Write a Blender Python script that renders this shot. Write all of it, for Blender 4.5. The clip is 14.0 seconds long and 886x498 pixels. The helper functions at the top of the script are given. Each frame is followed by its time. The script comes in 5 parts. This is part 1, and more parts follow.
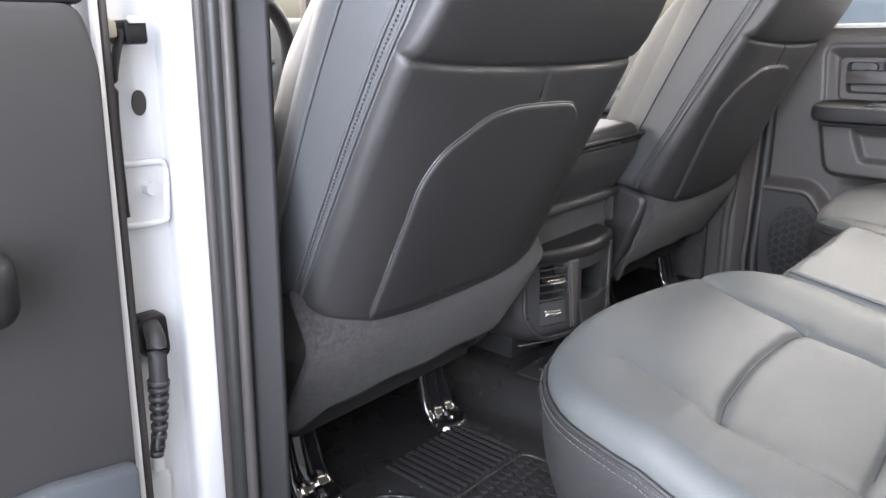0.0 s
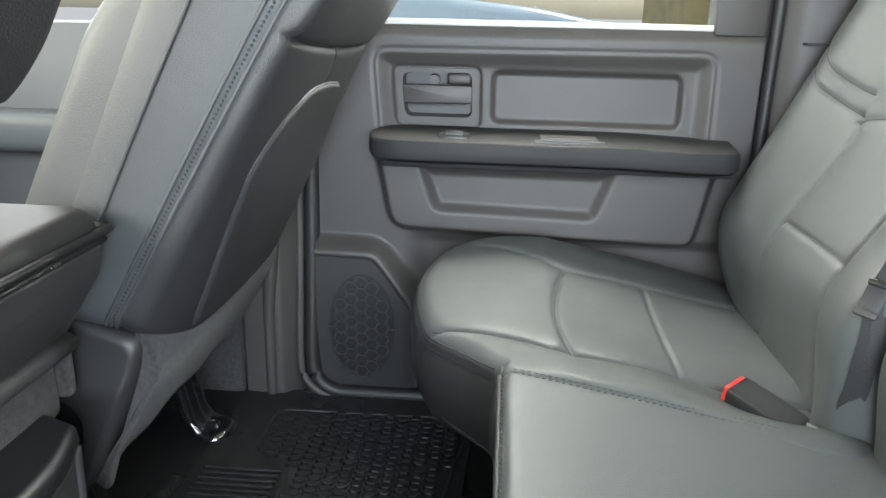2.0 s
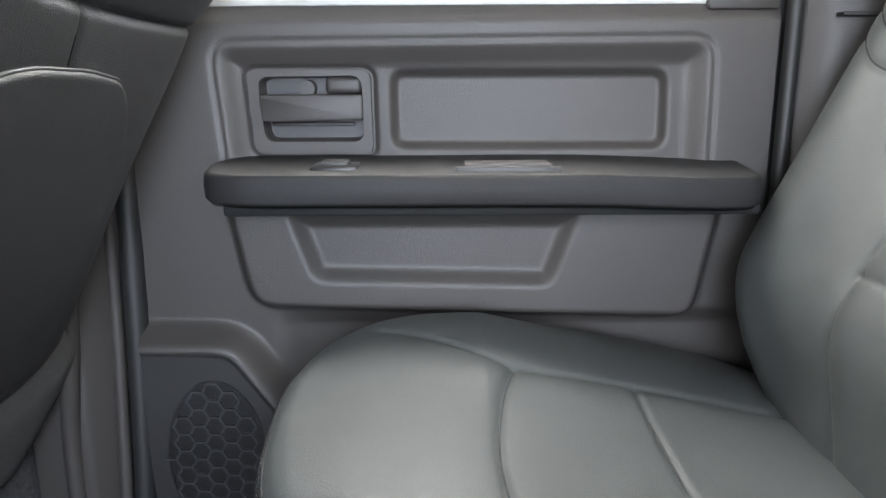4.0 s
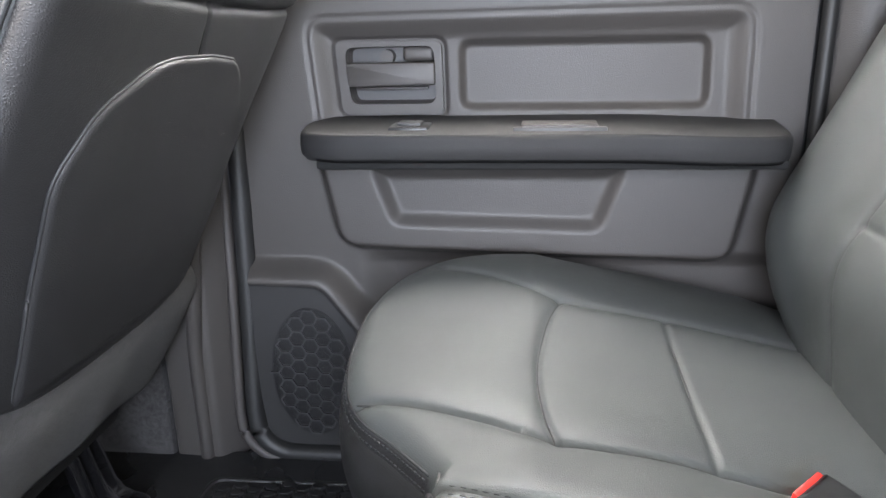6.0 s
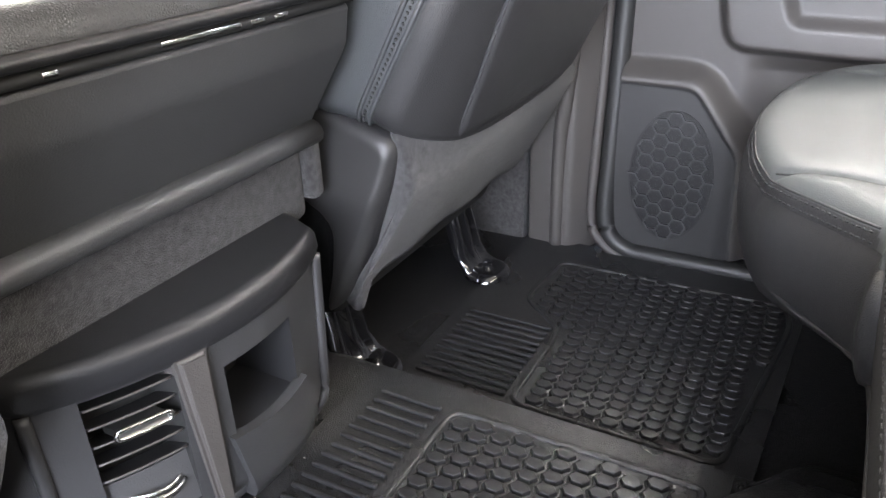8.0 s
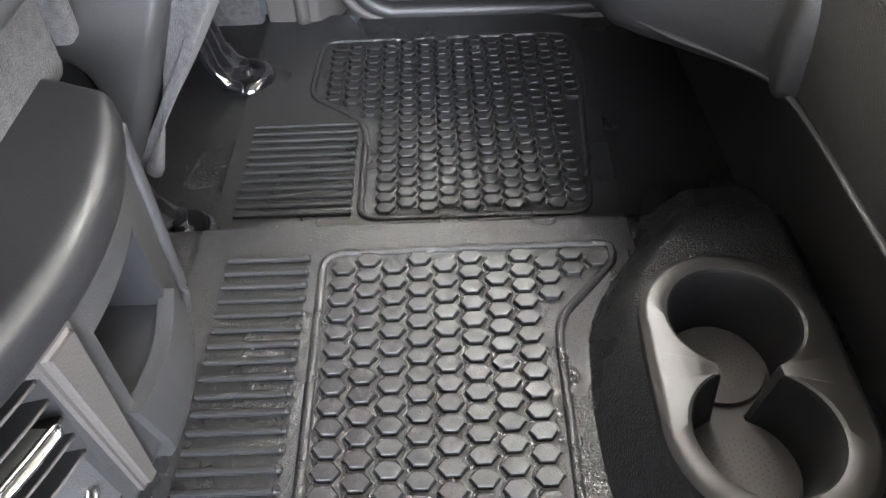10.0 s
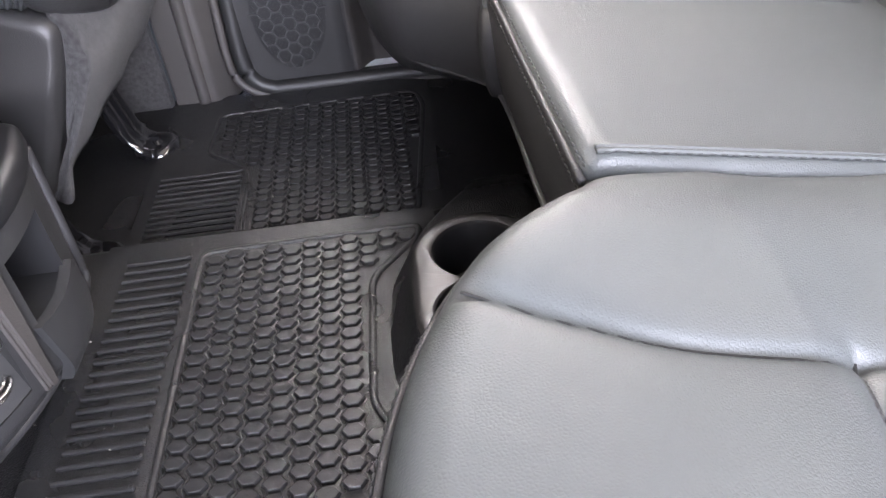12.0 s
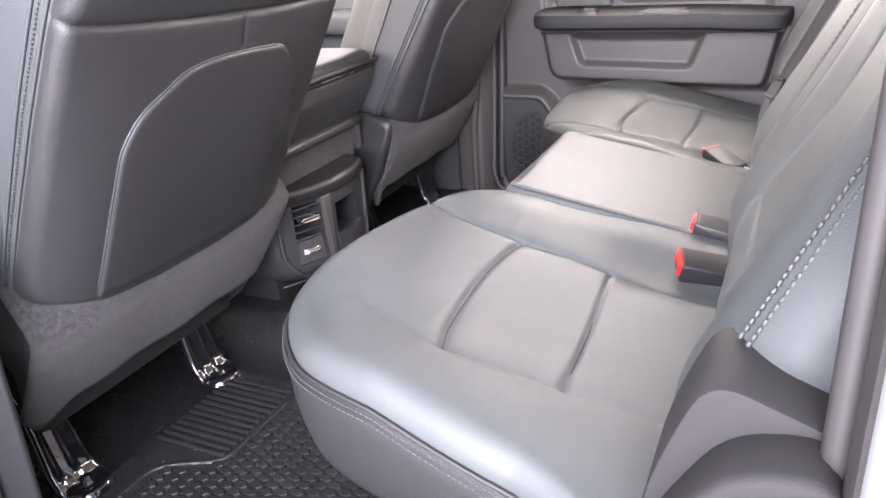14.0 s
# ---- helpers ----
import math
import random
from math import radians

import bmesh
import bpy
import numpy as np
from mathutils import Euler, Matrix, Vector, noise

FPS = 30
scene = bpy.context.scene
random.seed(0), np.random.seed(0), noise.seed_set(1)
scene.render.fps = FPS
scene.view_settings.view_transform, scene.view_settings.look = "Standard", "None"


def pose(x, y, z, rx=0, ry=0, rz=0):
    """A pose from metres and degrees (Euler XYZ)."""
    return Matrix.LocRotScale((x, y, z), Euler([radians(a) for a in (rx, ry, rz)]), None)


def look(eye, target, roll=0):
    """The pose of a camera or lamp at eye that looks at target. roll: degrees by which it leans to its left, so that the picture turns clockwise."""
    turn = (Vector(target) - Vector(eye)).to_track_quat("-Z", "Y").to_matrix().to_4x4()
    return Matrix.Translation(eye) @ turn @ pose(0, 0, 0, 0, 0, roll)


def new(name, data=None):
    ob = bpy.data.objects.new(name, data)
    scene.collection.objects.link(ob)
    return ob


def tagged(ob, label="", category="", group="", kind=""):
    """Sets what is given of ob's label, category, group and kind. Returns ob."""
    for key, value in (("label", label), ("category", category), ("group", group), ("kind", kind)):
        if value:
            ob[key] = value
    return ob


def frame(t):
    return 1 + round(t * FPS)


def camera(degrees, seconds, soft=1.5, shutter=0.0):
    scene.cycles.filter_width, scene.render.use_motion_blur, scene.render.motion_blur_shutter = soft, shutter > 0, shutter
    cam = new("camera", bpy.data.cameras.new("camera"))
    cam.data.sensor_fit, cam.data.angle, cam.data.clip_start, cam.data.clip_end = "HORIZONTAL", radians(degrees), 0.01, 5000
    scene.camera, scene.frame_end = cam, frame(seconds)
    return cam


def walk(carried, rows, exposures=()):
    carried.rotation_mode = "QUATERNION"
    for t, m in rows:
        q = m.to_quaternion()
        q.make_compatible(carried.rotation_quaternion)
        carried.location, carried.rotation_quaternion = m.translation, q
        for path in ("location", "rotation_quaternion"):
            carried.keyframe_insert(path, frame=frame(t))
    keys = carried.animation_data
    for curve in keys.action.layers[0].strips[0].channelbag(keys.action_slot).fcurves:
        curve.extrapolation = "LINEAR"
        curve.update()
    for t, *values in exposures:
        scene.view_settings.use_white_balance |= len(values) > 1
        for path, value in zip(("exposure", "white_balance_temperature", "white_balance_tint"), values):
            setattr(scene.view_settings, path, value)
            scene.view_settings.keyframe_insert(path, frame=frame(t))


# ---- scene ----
cam = camera(61.7, 14.0)
PATH = [
    (0, (-1.272, -0.178, 0.685), (0.135, 1.123, 0.113), -1.3),
    (0.5, (-1.156, -0.021, 0.694), (0.456, 0.998, 0.09), -0.3),
    (1, (-0.946, 0.071, 0.688), (0.832, 0.751, 0.075), 0.5),
    (1.5, (-0.726, 0.148, 0.687), (1.145, 0.498, 0.073), 1.0),
    (2, (-0.524, 0.176, 0.68), (1.377, 0.328, 0.077), 1.3),
    (2.5, (-0.33, 0.16, 0.665), (1.581, 0.218, 0.08), 1.4),
    (3, (-0.157, 0.14, 0.619), (1.774, 0.153, 0.097), 1.2),
    (3.2, (-0.096, 0.141, 0.602), (1.841, 0.136, 0.104), 0.9),
    (5.3, (-0.096, 0.134, 0.578), (1.855, 0.177, 0.14), -1.5),
    (5.5, (-0.122, 0.139, 0.621), (1.801, 0.199, 0.072), -1.0),
    (6, (-0.224, 0.103, 0.617), (1.672, 0.34, 0.024), -1.4),
    (6.5, (-0.309, 0.114, 0.606), (1.528, 0.544, -0.059), -1.6),
    (7, (-0.366, 0.154, 0.592), (1.369, 0.789, -0.174), -1.6),
    (7.5, (-0.373, 0.186, 0.568), (1.244, 1.007, -0.274), -1.3),
    (7.7, (-0.361, 0.199, 0.552), (1.211, 1.074, -0.323), -1.3),
    (9.8, (-0.256, 0.387, 0.513), (1.152, 0.605, -0.891), -4.3),
    (10, (-0.252, 0.418, 0.506), (1.143, 0.413, -0.927), -1.8),
    (10.5, (-0.244, 0.422, 0.479), (1.059, 0.009, -0.98), 1.5),
    (11, (-0.279, 0.408, 0.474), (1.003, -0.133, -0.962), 1.0),
    (11.5, (-0.37, 0.375, 0.5), (1.026, -0.027, -0.875), -2.3),
    (12, (-0.51, 0.273, 0.554), (1.057, 0.191, -0.685), -5.7),
    (12.2, (-0.579, 0.224, 0.581), (1.042, 0.25, -0.59), -5.5),
    (12.5, (-0.673, 0.15, 0.621), (0.992, 0.352, -0.469), -5.8),
    (13, (-0.864, 0.038, 0.664), (0.831, 0.502, -0.291), -5.2),
    (13.5, (-1.048, -0.107, 0.707), (0.627, 0.566, -0.154), -4.5),
    (14, (-1.216, -0.251, 0.72), (0.419, 0.572, -0.086), -4.3),
]
TINTS = [(0, 1.95, 6850, 17), (0.5, 1.95, 6850, 16), (1, 1.98, 6700, 9), (1.5, 2.1, 6600, 3), (2, 2.12, 6600, 5), (2.5, 1.97, 6600, 10), (3, 1.72, 6450, 9), (5.5, 2.24, 6650, 18), (6, 2.22, 6600, 14), (6.5, 2.25, 6600, 13), (7, 2.66, 6650, 14), (7.5, 2.87, 6800, 16), (7.7, 2.9, 6800, 16),
         (10, 3.70, 6850, 14), (10.5, 3.66, 6950, 11), (11, 3.64, 6900, 13), (11.5, 3.42, 6750, 17), (12, 2.92, 6750, 22), (13, 2.4, 6550, 19), (13.5, 2.38, 6700, 21), (14, 2.52, 7000, 25)]
walk(cam, [(t, look(eye, target, roll)) for t, eye, target, roll in PATH], TINTS)

# ---- world, sun, exposure ----
world = bpy.data.worlds.new("sky")
scene.world = world
world.use_nodes = True
wn, wl = world.node_tree.nodes, world.node_tree.links
sky = wn.new("ShaderNodeTexSky")
sky.sky_type = 'NISHITA'
sky.sun_disc = False
sky.sun_elevation = radians(69)
sky.sun_rotation = radians(145)
sky.air_density, sky.dust_density, sky.ozone_density = 1.0, 2.0, 0.6
wl.new(sky.outputs[0], wn["Background"].inputs[0])
wn["Background"].inputs[1].default_value = 0.05
sun_data = bpy.data.lights.new("sun", "SUN")
sun_data.energy, sun_data.angle, sun_data.color = 0.6, radians(20), (1.0, 0.95, 0.88)
sun = new("sun", sun_data)
sun.matrix_world = look((0.35, -0.5, 1.6), (0, 0, 0))


def window_light(name, eye, target, width, height, watts, color=(1.0, 0.985, 0.97), spread=180):
    """Daylight that comes in through one opening."""
    d = bpy.data.lights.new(name, "AREA")
    d.shape, d.size, d.size_y, d.energy, d.color = 'RECTANGLE', width, height, watts, color
    d.spread = radians(spread)
    ob = new(name, d)
    ob.matrix_world = look(eye, target)
    return ob


window_light("door_opening_daylight", (-1.36, 0.02, 0.74), (0.0, 0.28, 0.32), 0.95, 1.05, 8.0, (0.78, 0.87, 1.0), 105)
window_light("windscreen_daylight", (0.0, 1.62, 1.02), (0.0, 0.4, 0.5), 1.3, 0.55, 6.3, (1.0, 0.97, 0.82))
window_light("side_window_daylight", (0.90, 0.15, 0.94), (0.0, 0.15, 0.60), 0.60, 0.26, 2.7, (1.0, 0.99, 0.95))
window_light("front_side_window_daylight", (0.90, 1.0, 0.90), (0.0, 0.8, 0.5), 0.5, 0.40, 1.2)
window_light("driver_window_daylight", (-0.90, 1.12, 0.90), (0.2, 0.75, 0.5), 0.6, 0.40, 8.0)
window_light("rear_window_daylight", (0.0, -0.60, 0.92), (0.0, 0.3, 0.5), 1.15, 0.32, 2.5, (1.0, 0.975, 0.85))


# ---- materials ----
def mat(name, color, rough=0.5, metal=0.0, var=0.15, scale=6.0, grain=0.0, grain_scale=600.0, voronoi=False,
        rough_var=0.08, spec=0.5, sheen=0.0, coat=0.0, per_object=0.0, bump_dist=0.001, wrinkle=0.0):
    m = bpy.data.materials.new(name)
    m.use_nodes = True
    n, l = m.node_tree.nodes, m.node_tree.links
    b = n["Principled BSDF"]
    tc = n.new("ShaderNodeTexCoord")
    big = n.new("ShaderNodeTexNoise")
    big.inputs["Scale"].default_value = scale
    big.inputs["Detail"].default_value = 5
    l.new(tc.outputs["Object"], big.inputs["Vector"])
    fine = n.new("ShaderNodeTexNoise")
    fine.inputs["Scale"].default_value = scale * 14
    fine.inputs["Detail"].default_value = 3
    l.new(tc.outputs["Object"], fine.inputs["Vector"])
    mix = n.new("ShaderNodeMath")
    mix.operation = 'MULTIPLY_ADD'
    l.new(fine.outputs[0], mix.inputs[0])
    mix.inputs[1].default_value = 0.4
    l.new(big.outputs[0], mix.inputs[2])
    ramp = n.new("ShaderNodeMapRange")
    ramp.inputs[1].default_value, ramp.inputs[2].default_value = 0.4, 1.0
    ramp.inputs[3].default_value, ramp.inputs[4].default_value = 1.0 - var, 1.0 + var
    l.new(mix.outputs[0], ramp.inputs[0])
    val = ramp.outputs[0]
    if per_object:
        oi = n.new("ShaderNodeObjectInfo")
        mr = n.new("ShaderNodeMapRange")
        mr.inputs[3].default_value, mr.inputs[4].default_value = 1 - per_object, 1 + per_object
        l.new(oi.outputs["Random"], mr.inputs[0])
        mm = n.new("ShaderNodeMath")
        mm.operation = 'MULTIPLY'
        l.new(val, mm.inputs[0])
        l.new(mr.outputs[0], mm.inputs[1])
        val = mm.outputs[0]
    vm = n.new("ShaderNodeVectorMath")
    vm.operation = 'SCALE'
    vm.inputs[0].default_value = color
    l.new(val, vm.inputs["Scale"])
    l.new(vm.outputs[0], b.inputs["Base Color"])
    rr = n.new("ShaderNodeMapRange")
    rr.inputs[1].default_value, rr.inputs[2].default_value = 0.3, 0.75
    rr.inputs[3].default_value, rr.inputs[4].default_value = rough - rough_var, rough + rough_var
    l.new(big.outputs[0], rr.inputs[0])
    l.new(rr.outputs[0], b.inputs["Roughness"])
    b.inputs["Metallic"].default_value = metal
    b.inputs["Specular IOR Level"].default_value = spec
    b.inputs["Sheen Weight"].default_value = sheen
    b.inputs["Coat Weight"].default_value = coat
    if grain:
        if voronoi:
            g = n.new("ShaderNodeTexVoronoi")
            g.feature = 'DISTANCE_TO_EDGE'
        else:
            g = n.new("ShaderNodeTexNoise")
            g.inputs["Detail"].default_value = 2
        g.inputs["Scale"].default_value = grain_scale
        l.new(tc.outputs["Object"], g.inputs["Vector"])
        bp = n.new("ShaderNodeBump")
        bp.inputs["Strength"].default_value = grain
        bp.inputs["Distance"].default_value = bump_dist
        l.new(g.outputs[0], bp.inputs["Height"])
        if wrinkle:
            wr = n.new("ShaderNodeTexNoise")
            wr.inputs["Scale"].default_value = 34
            wr.inputs["Detail"].default_value = 4
            wr.inputs["Distortion"].default_value = 0.6
            l.new(tc.outputs["Object"], wr.inputs["Vector"])
            wb = n.new("ShaderNodeBump")
            wb.inputs["Strength"].default_value = wrinkle
            wb.inputs["Distance"].default_value = 0.003
            l.new(wr.outputs[0], wb.inputs["Height"])
            l.new(wb.outputs[0], bp.inputs["Normal"])
        l.new(bp.outputs[0], b.inputs["Normal"])
    return m


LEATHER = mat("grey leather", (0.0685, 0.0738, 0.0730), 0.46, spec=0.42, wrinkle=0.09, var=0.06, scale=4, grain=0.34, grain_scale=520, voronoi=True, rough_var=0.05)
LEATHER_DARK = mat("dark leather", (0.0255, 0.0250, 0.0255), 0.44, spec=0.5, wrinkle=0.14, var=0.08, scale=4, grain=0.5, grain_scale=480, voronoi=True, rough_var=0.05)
THREAD = mat("thread", (0.085, 0.087, 0.085), 0.7, var=0.1, scale=60)
THREAD_MID = mat("grey thread", (0.055, 0.055, 0.055), 0.7, var=0.1, scale=60)
SEAM = mat("seam shadow thread", (0.022, 0.022, 0.023), 0.8, var=0.1, scale=60)
PIPING = mat("grey piping", (0.032, 0.032, 0.033), 0.5)
THREAD_DARK = mat("dark thread", (0.030, 0.030, 0.031), 0.7, var=0.1, scale=60)
TRIM = mat("grey plastic", (0.0540, 0.0493, 0.0465), 0.47, var=0.06, scale=3, grain=0.4, grain_scale=700, rough_var=0.04)
TRIM_DARK = mat("charcoal plastic", (0.043, 0.043, 0.044), 0.46, var=0.08, scale=3, grain=0.35, grain_scale=800, rough_var=0.05)
LEATHER_MID = mat("slate leather", (0.050, 0.053, 0.055), 0.46, spec=0.42, wrinkle=0.1, var=0.07, scale=4, grain=0.5, grain_scale=480, voronoi=True, rough_var=0.05)
COVER = mat("dark moulded plastic", (0.030, 0.029, 0.029), 0.46, var=0.08, scale=3, grain=0.3, grain_scale=900)
SHIELD = mat("brown-grey plastic", (0.027, 0.0258, 0.0255), 0.68, var=0.08, scale=3, grain=0.25, grain_scale=900, spec=0.2)
PILLAR_TRIM = mat("matt black trim", (0.020, 0.020, 0.021), 0.62, var=0.1, scale=4, grain=0.2, grain_scale=800, spec=0.25)
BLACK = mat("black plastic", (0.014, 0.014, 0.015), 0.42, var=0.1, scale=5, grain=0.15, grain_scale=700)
# near-black for gaps, slots, holes and cavities; their shade is in the colour
UNLIT_BLACK = mat("unlit black", (0.006, 0.006, 0.006), 0.8)
GLOSS_BLACK = mat("black enamel", (0.008, 0.008, 0.009), 0.10, var=0.1, coat=1.0, rough_var=0.03, spec=0.8)
CARPET = mat("charcoal felt", (0.032, 0.0305, 0.031), 0.95, var=0.98, scale=150, grain=0.7, grain_scale=800, sheen=0.12, bump_dist=0.004)
RUBBER = mat("black rubber", (0.017, 0.017, 0.0175), 0.28, var=0.10, scale=7, grain=0.75, grain_scale=400, voronoi=True, bump_dist=0.0012, rough_var=0.02, spec=0.6)
LUG = mat("rubber lug", (0.016, 0.016, 0.0165), 0.37, var=0.12, scale=30, grain=0.4, grain_scale=420, voronoi=True, per_object=0.12, rough_var=0.03, spec=0.45)
VINYL = mat("grained black vinyl", (0.013, 0.013, 0.0135), 0.28, var=0.10, scale=6, grain=0.9, grain_scale=380, voronoi=True, bump_dist=0.0016, rough_var=0.02, spec=0.42)
SEAL = mat("sealing rubber", (0.05, 0.045, 0.043), 0.55, var=0.15, scale=8)
SEAL_BLACK = mat("black sealing rubber", (0.018, 0.018, 0.018), 0.5, var=0.15, scale=8)
PAINT = mat("white car paint", (0.74, 0.755, 0.76), 0.24, var=0.02, scale=2, coat=0.6, rough_var=0.03)
CHROME = mat("bright metal", (0.75, 0.74, 0.72), 0.18, metal=1.0, var=0.05)
STEEL = mat("steel", (0.45, 0.45, 0.44), 0.35, metal=1.0, var=0.1, scale=20)
RED = mat("red plastic", (0.62, 0.025, 0.018), 0.4, var=0.08, scale=20)
WEB = mat("belt webbing", (0.016, 0.016, 0.017), 0.6, var=0.2, scale=40, grain=0.6, grain_scale=500)
HEADLINER = mat("headliner cloth", (0.42, 0.41, 0.39), 0.9, var=0.06, scale=20, grain=0.4, grain_scale=700)
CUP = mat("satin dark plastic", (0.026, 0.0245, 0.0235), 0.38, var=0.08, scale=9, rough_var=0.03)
CUP_PAD = mat("perforated rubber pad", (0.036, 0.033, 0.032), 0.5, var=0.15, scale=30)
GROUND = mat("pale concrete", (0.36, 0.35, 0.33), 0.85, var=0.2, scale=0.6, grain=0.4, grain_scale=60)
DIRT = mat("pale crumbs", (0.45, 0.42, 0.38), 0.8)
PANEL_BLUE = mat("slate plastic", (0.065, 0.075, 0.085), 0.5, var=0.06, scale=3, grain=0.2, grain_scale=800)
CAR_GLASS = mat("tinted car glass", (0.40, 0.47, 0.50), 0.12, var=0.06, coat=0.4)
ARMREST = mat("soft charcoal armrest", (0.024, 0.0235, 0.024), 0.62, var=0.08, scale=6, grain=0.3, grain_scale=700, spec=0.3)
VENT = mat("vent plastic", (0.031, 0.031, 0.032), 0.42, var=0.08, scale=3, grain=0.3, grain_scale=900, rough_var=0.05)
GRILLE_PLASTIC = mat("dark speaker plastic", (0.027, 0.0265, 0.027), 0.5, var=0.08, scale=9, grain=0.2, grain_scale=800)
OCHRE = mat("ochre wall", (0.48, 0.36, 0.16), 0.85, var=0.25, scale=1.5)
glass = bpy.data.materials.new("window glass")
glass.use_nodes = True
gb = glass.node_tree.nodes["Principled BSDF"]
gb.inputs["Base Color"].default_value = (0.93, 0.96, 0.95, 1)
gb.inputs["Transmission Weight"].default_value = 1.0
gb.inputs["Roughness"].default_value = 0.0
gb.inputs["IOR"].default_value = 1.05
screen = bpy.data.materials.new("lit display")
screen.use_nodes = True
sb = screen.node_tree.nodes["Principled BSDF"]
sb.inputs["Base Color"].default_value = (0.5, 0.48, 0.4, 1)
sb.inputs["Roughness"].default_value = 0.15


# ---- building tools ----
def mesh_ob(name, verts, faces, material, parent=None, label="", smooth=True, m=None):
    me = bpy.data.meshes.new(name)
    me.from_pydata([tuple(v) for v in verts], [], faces)
    me.validate()
    if smooth:
        me.polygons.foreach_set("use_smooth", [True] * len(me.polygons))
    me.materials.append(material)
    ob = new(name, me)
    if m is not None:
        ob.matrix_world = m
    if parent:
        ob.parent = parent
    if label:
        ob["label"] = label
    return ob


def part(name, bm, material, parent=None, label="", smooth=False):
    me = bpy.data.meshes.new(name)
    bm.normal_update()
    bm.to_mesh(me)
    bm.free()
    me.polygons.foreach_set("use_smooth", [True] * len(me.polygons))
    if not smooth:
        me.set_sharp_from_angle(angle=radians(32))
    me.materials.append(material)
    ob = new(name, me)
    if parent:
        ob.parent = parent
    if label:
        ob["label"] = label
    return ob


def thing(name, label, category, group="", kind="", at=(0, 0, 0)):
    ob = new(name)
    ob.location = at
    ob.empty_display_size = 0.05
    return tagged(ob, label, category, group, kind)


def box_bm(x0, x1, y0, y1, z0, z1, bevel=0.0, seg=2, bm=None):
    bm = bm or bmesh.new()
    r = bmesh.ops.create_cube(bm, size=1)
    for v in r["verts"]:
        v.co = Vector(((x0 + x1) / 2 + v.co.x * (x1 - x0), (y0 + y1) / 2 + v.co.y * (y1 - y0), (z0 + z1) / 2 + v.co.z * (z1 - z0)))
    if bevel:
        es = list({e for v in r["verts"] for e in v.link_edges})
        bmesh.ops.bevel(bm, geom=es, offset=bevel, segments=seg, profile=0.5, affect='EDGES')
    return bm


def prism_bm(poly, axis, a, b, bevel=0.0, seg=2):
    """A polygon given in the two other axes, drawn out along axis from a to b."""
    bm = bmesh.new()

    def put(p, h):
        return {"x": (h, p[0], p[1]), "y": (p[0], h, p[1]), "z": (p[0], p[1], h)}[axis]
    lo = [bm.verts.new(put(p, a)) for p in poly]
    hi = [bm.verts.new(put(p, b)) for p in poly]
    n = len(poly)
    bm.faces.new(lo)
    top = bm.faces.new(hi)
    for i in range(n):
        bm.faces.new((lo[i], lo[(i + 1) % n], hi[(i + 1) % n], hi[i]))
    bmesh.ops.recalc_face_normals(bm, faces=bm.faces)
    if bevel:
        rims = [e for e in bm.edges if e.calc_face_angle(0.0) > 0.6]
        bmesh.ops.bevel(bm, geom=rims, offset=bevel, segments=seg, profile=0.5, affect='EDGES')
    return bm


def spline(pts, n=8, closed=False):
    """A smooth line through points (Catmull-Rom)."""
    P = [np.array(p, float) for p in pts]
    k = len(P)
    out = []
    for i in range(k if closed else k - 1):
        a, b, c, d = (P[(i + j) % k] if closed else P[min(max(i + j, 0), k - 1)] for j in (-1, 0, 1, 2))
        for s in np.arange(n) / n:
            out.append(0.5 * (2 * b + (c - a) * s + (2 * a - 5 * b + 4 * c - d) * s * s + (3 * b - a - 3 * c + d) * s ** 3))
    if not closed:
        out.append(P[-1])
    return out


def tube(name, pts, r, material, parent=None, label="", sides=8, closed=False, flat=1.0, m=None):
    """A round rod along points; flat squeezes it across its own second axis."""
    P = [Vector(p) for p in pts]
    n = len(P)
    V, F = [], []
    up = Vector((0, 0, 1))
    for i, p in enumerate(P):
        a, b = P[(i - 1) % n if closed else max(i - 1, 0)], P[(i + 1) % n if closed else min(i + 1, n - 1)]
        d = (b - a).normalized()
        ref = up if abs(d.dot(up)) < 0.95 else Vector((0, 1, 0))
        s = d.cross(ref).normalized()
        u = s.cross(d)
        for k in range(sides):
            w = 2 * math.pi * k / sides
            V.append(p + s * (r * math.cos(w)) + u * (r * flat * math.sin(w)))
    for i in range(n if closed else n - 1):
        for k in range(sides):
            a, b = i * sides + k, i * sides + (k + 1) % sides
            c, d = ((i + 1) % n) * sides + k, ((i + 1) % n) * sides + (k + 1) % sides
            F.append((a, b, d, c))
    if not closed:
        F.append(tuple(range(sides))[::-1])
        F.append(tuple((n - 1) * sides + k for k in range(sides)))
    return mesh_ob(name, V, F, material, parent, label, True, m)


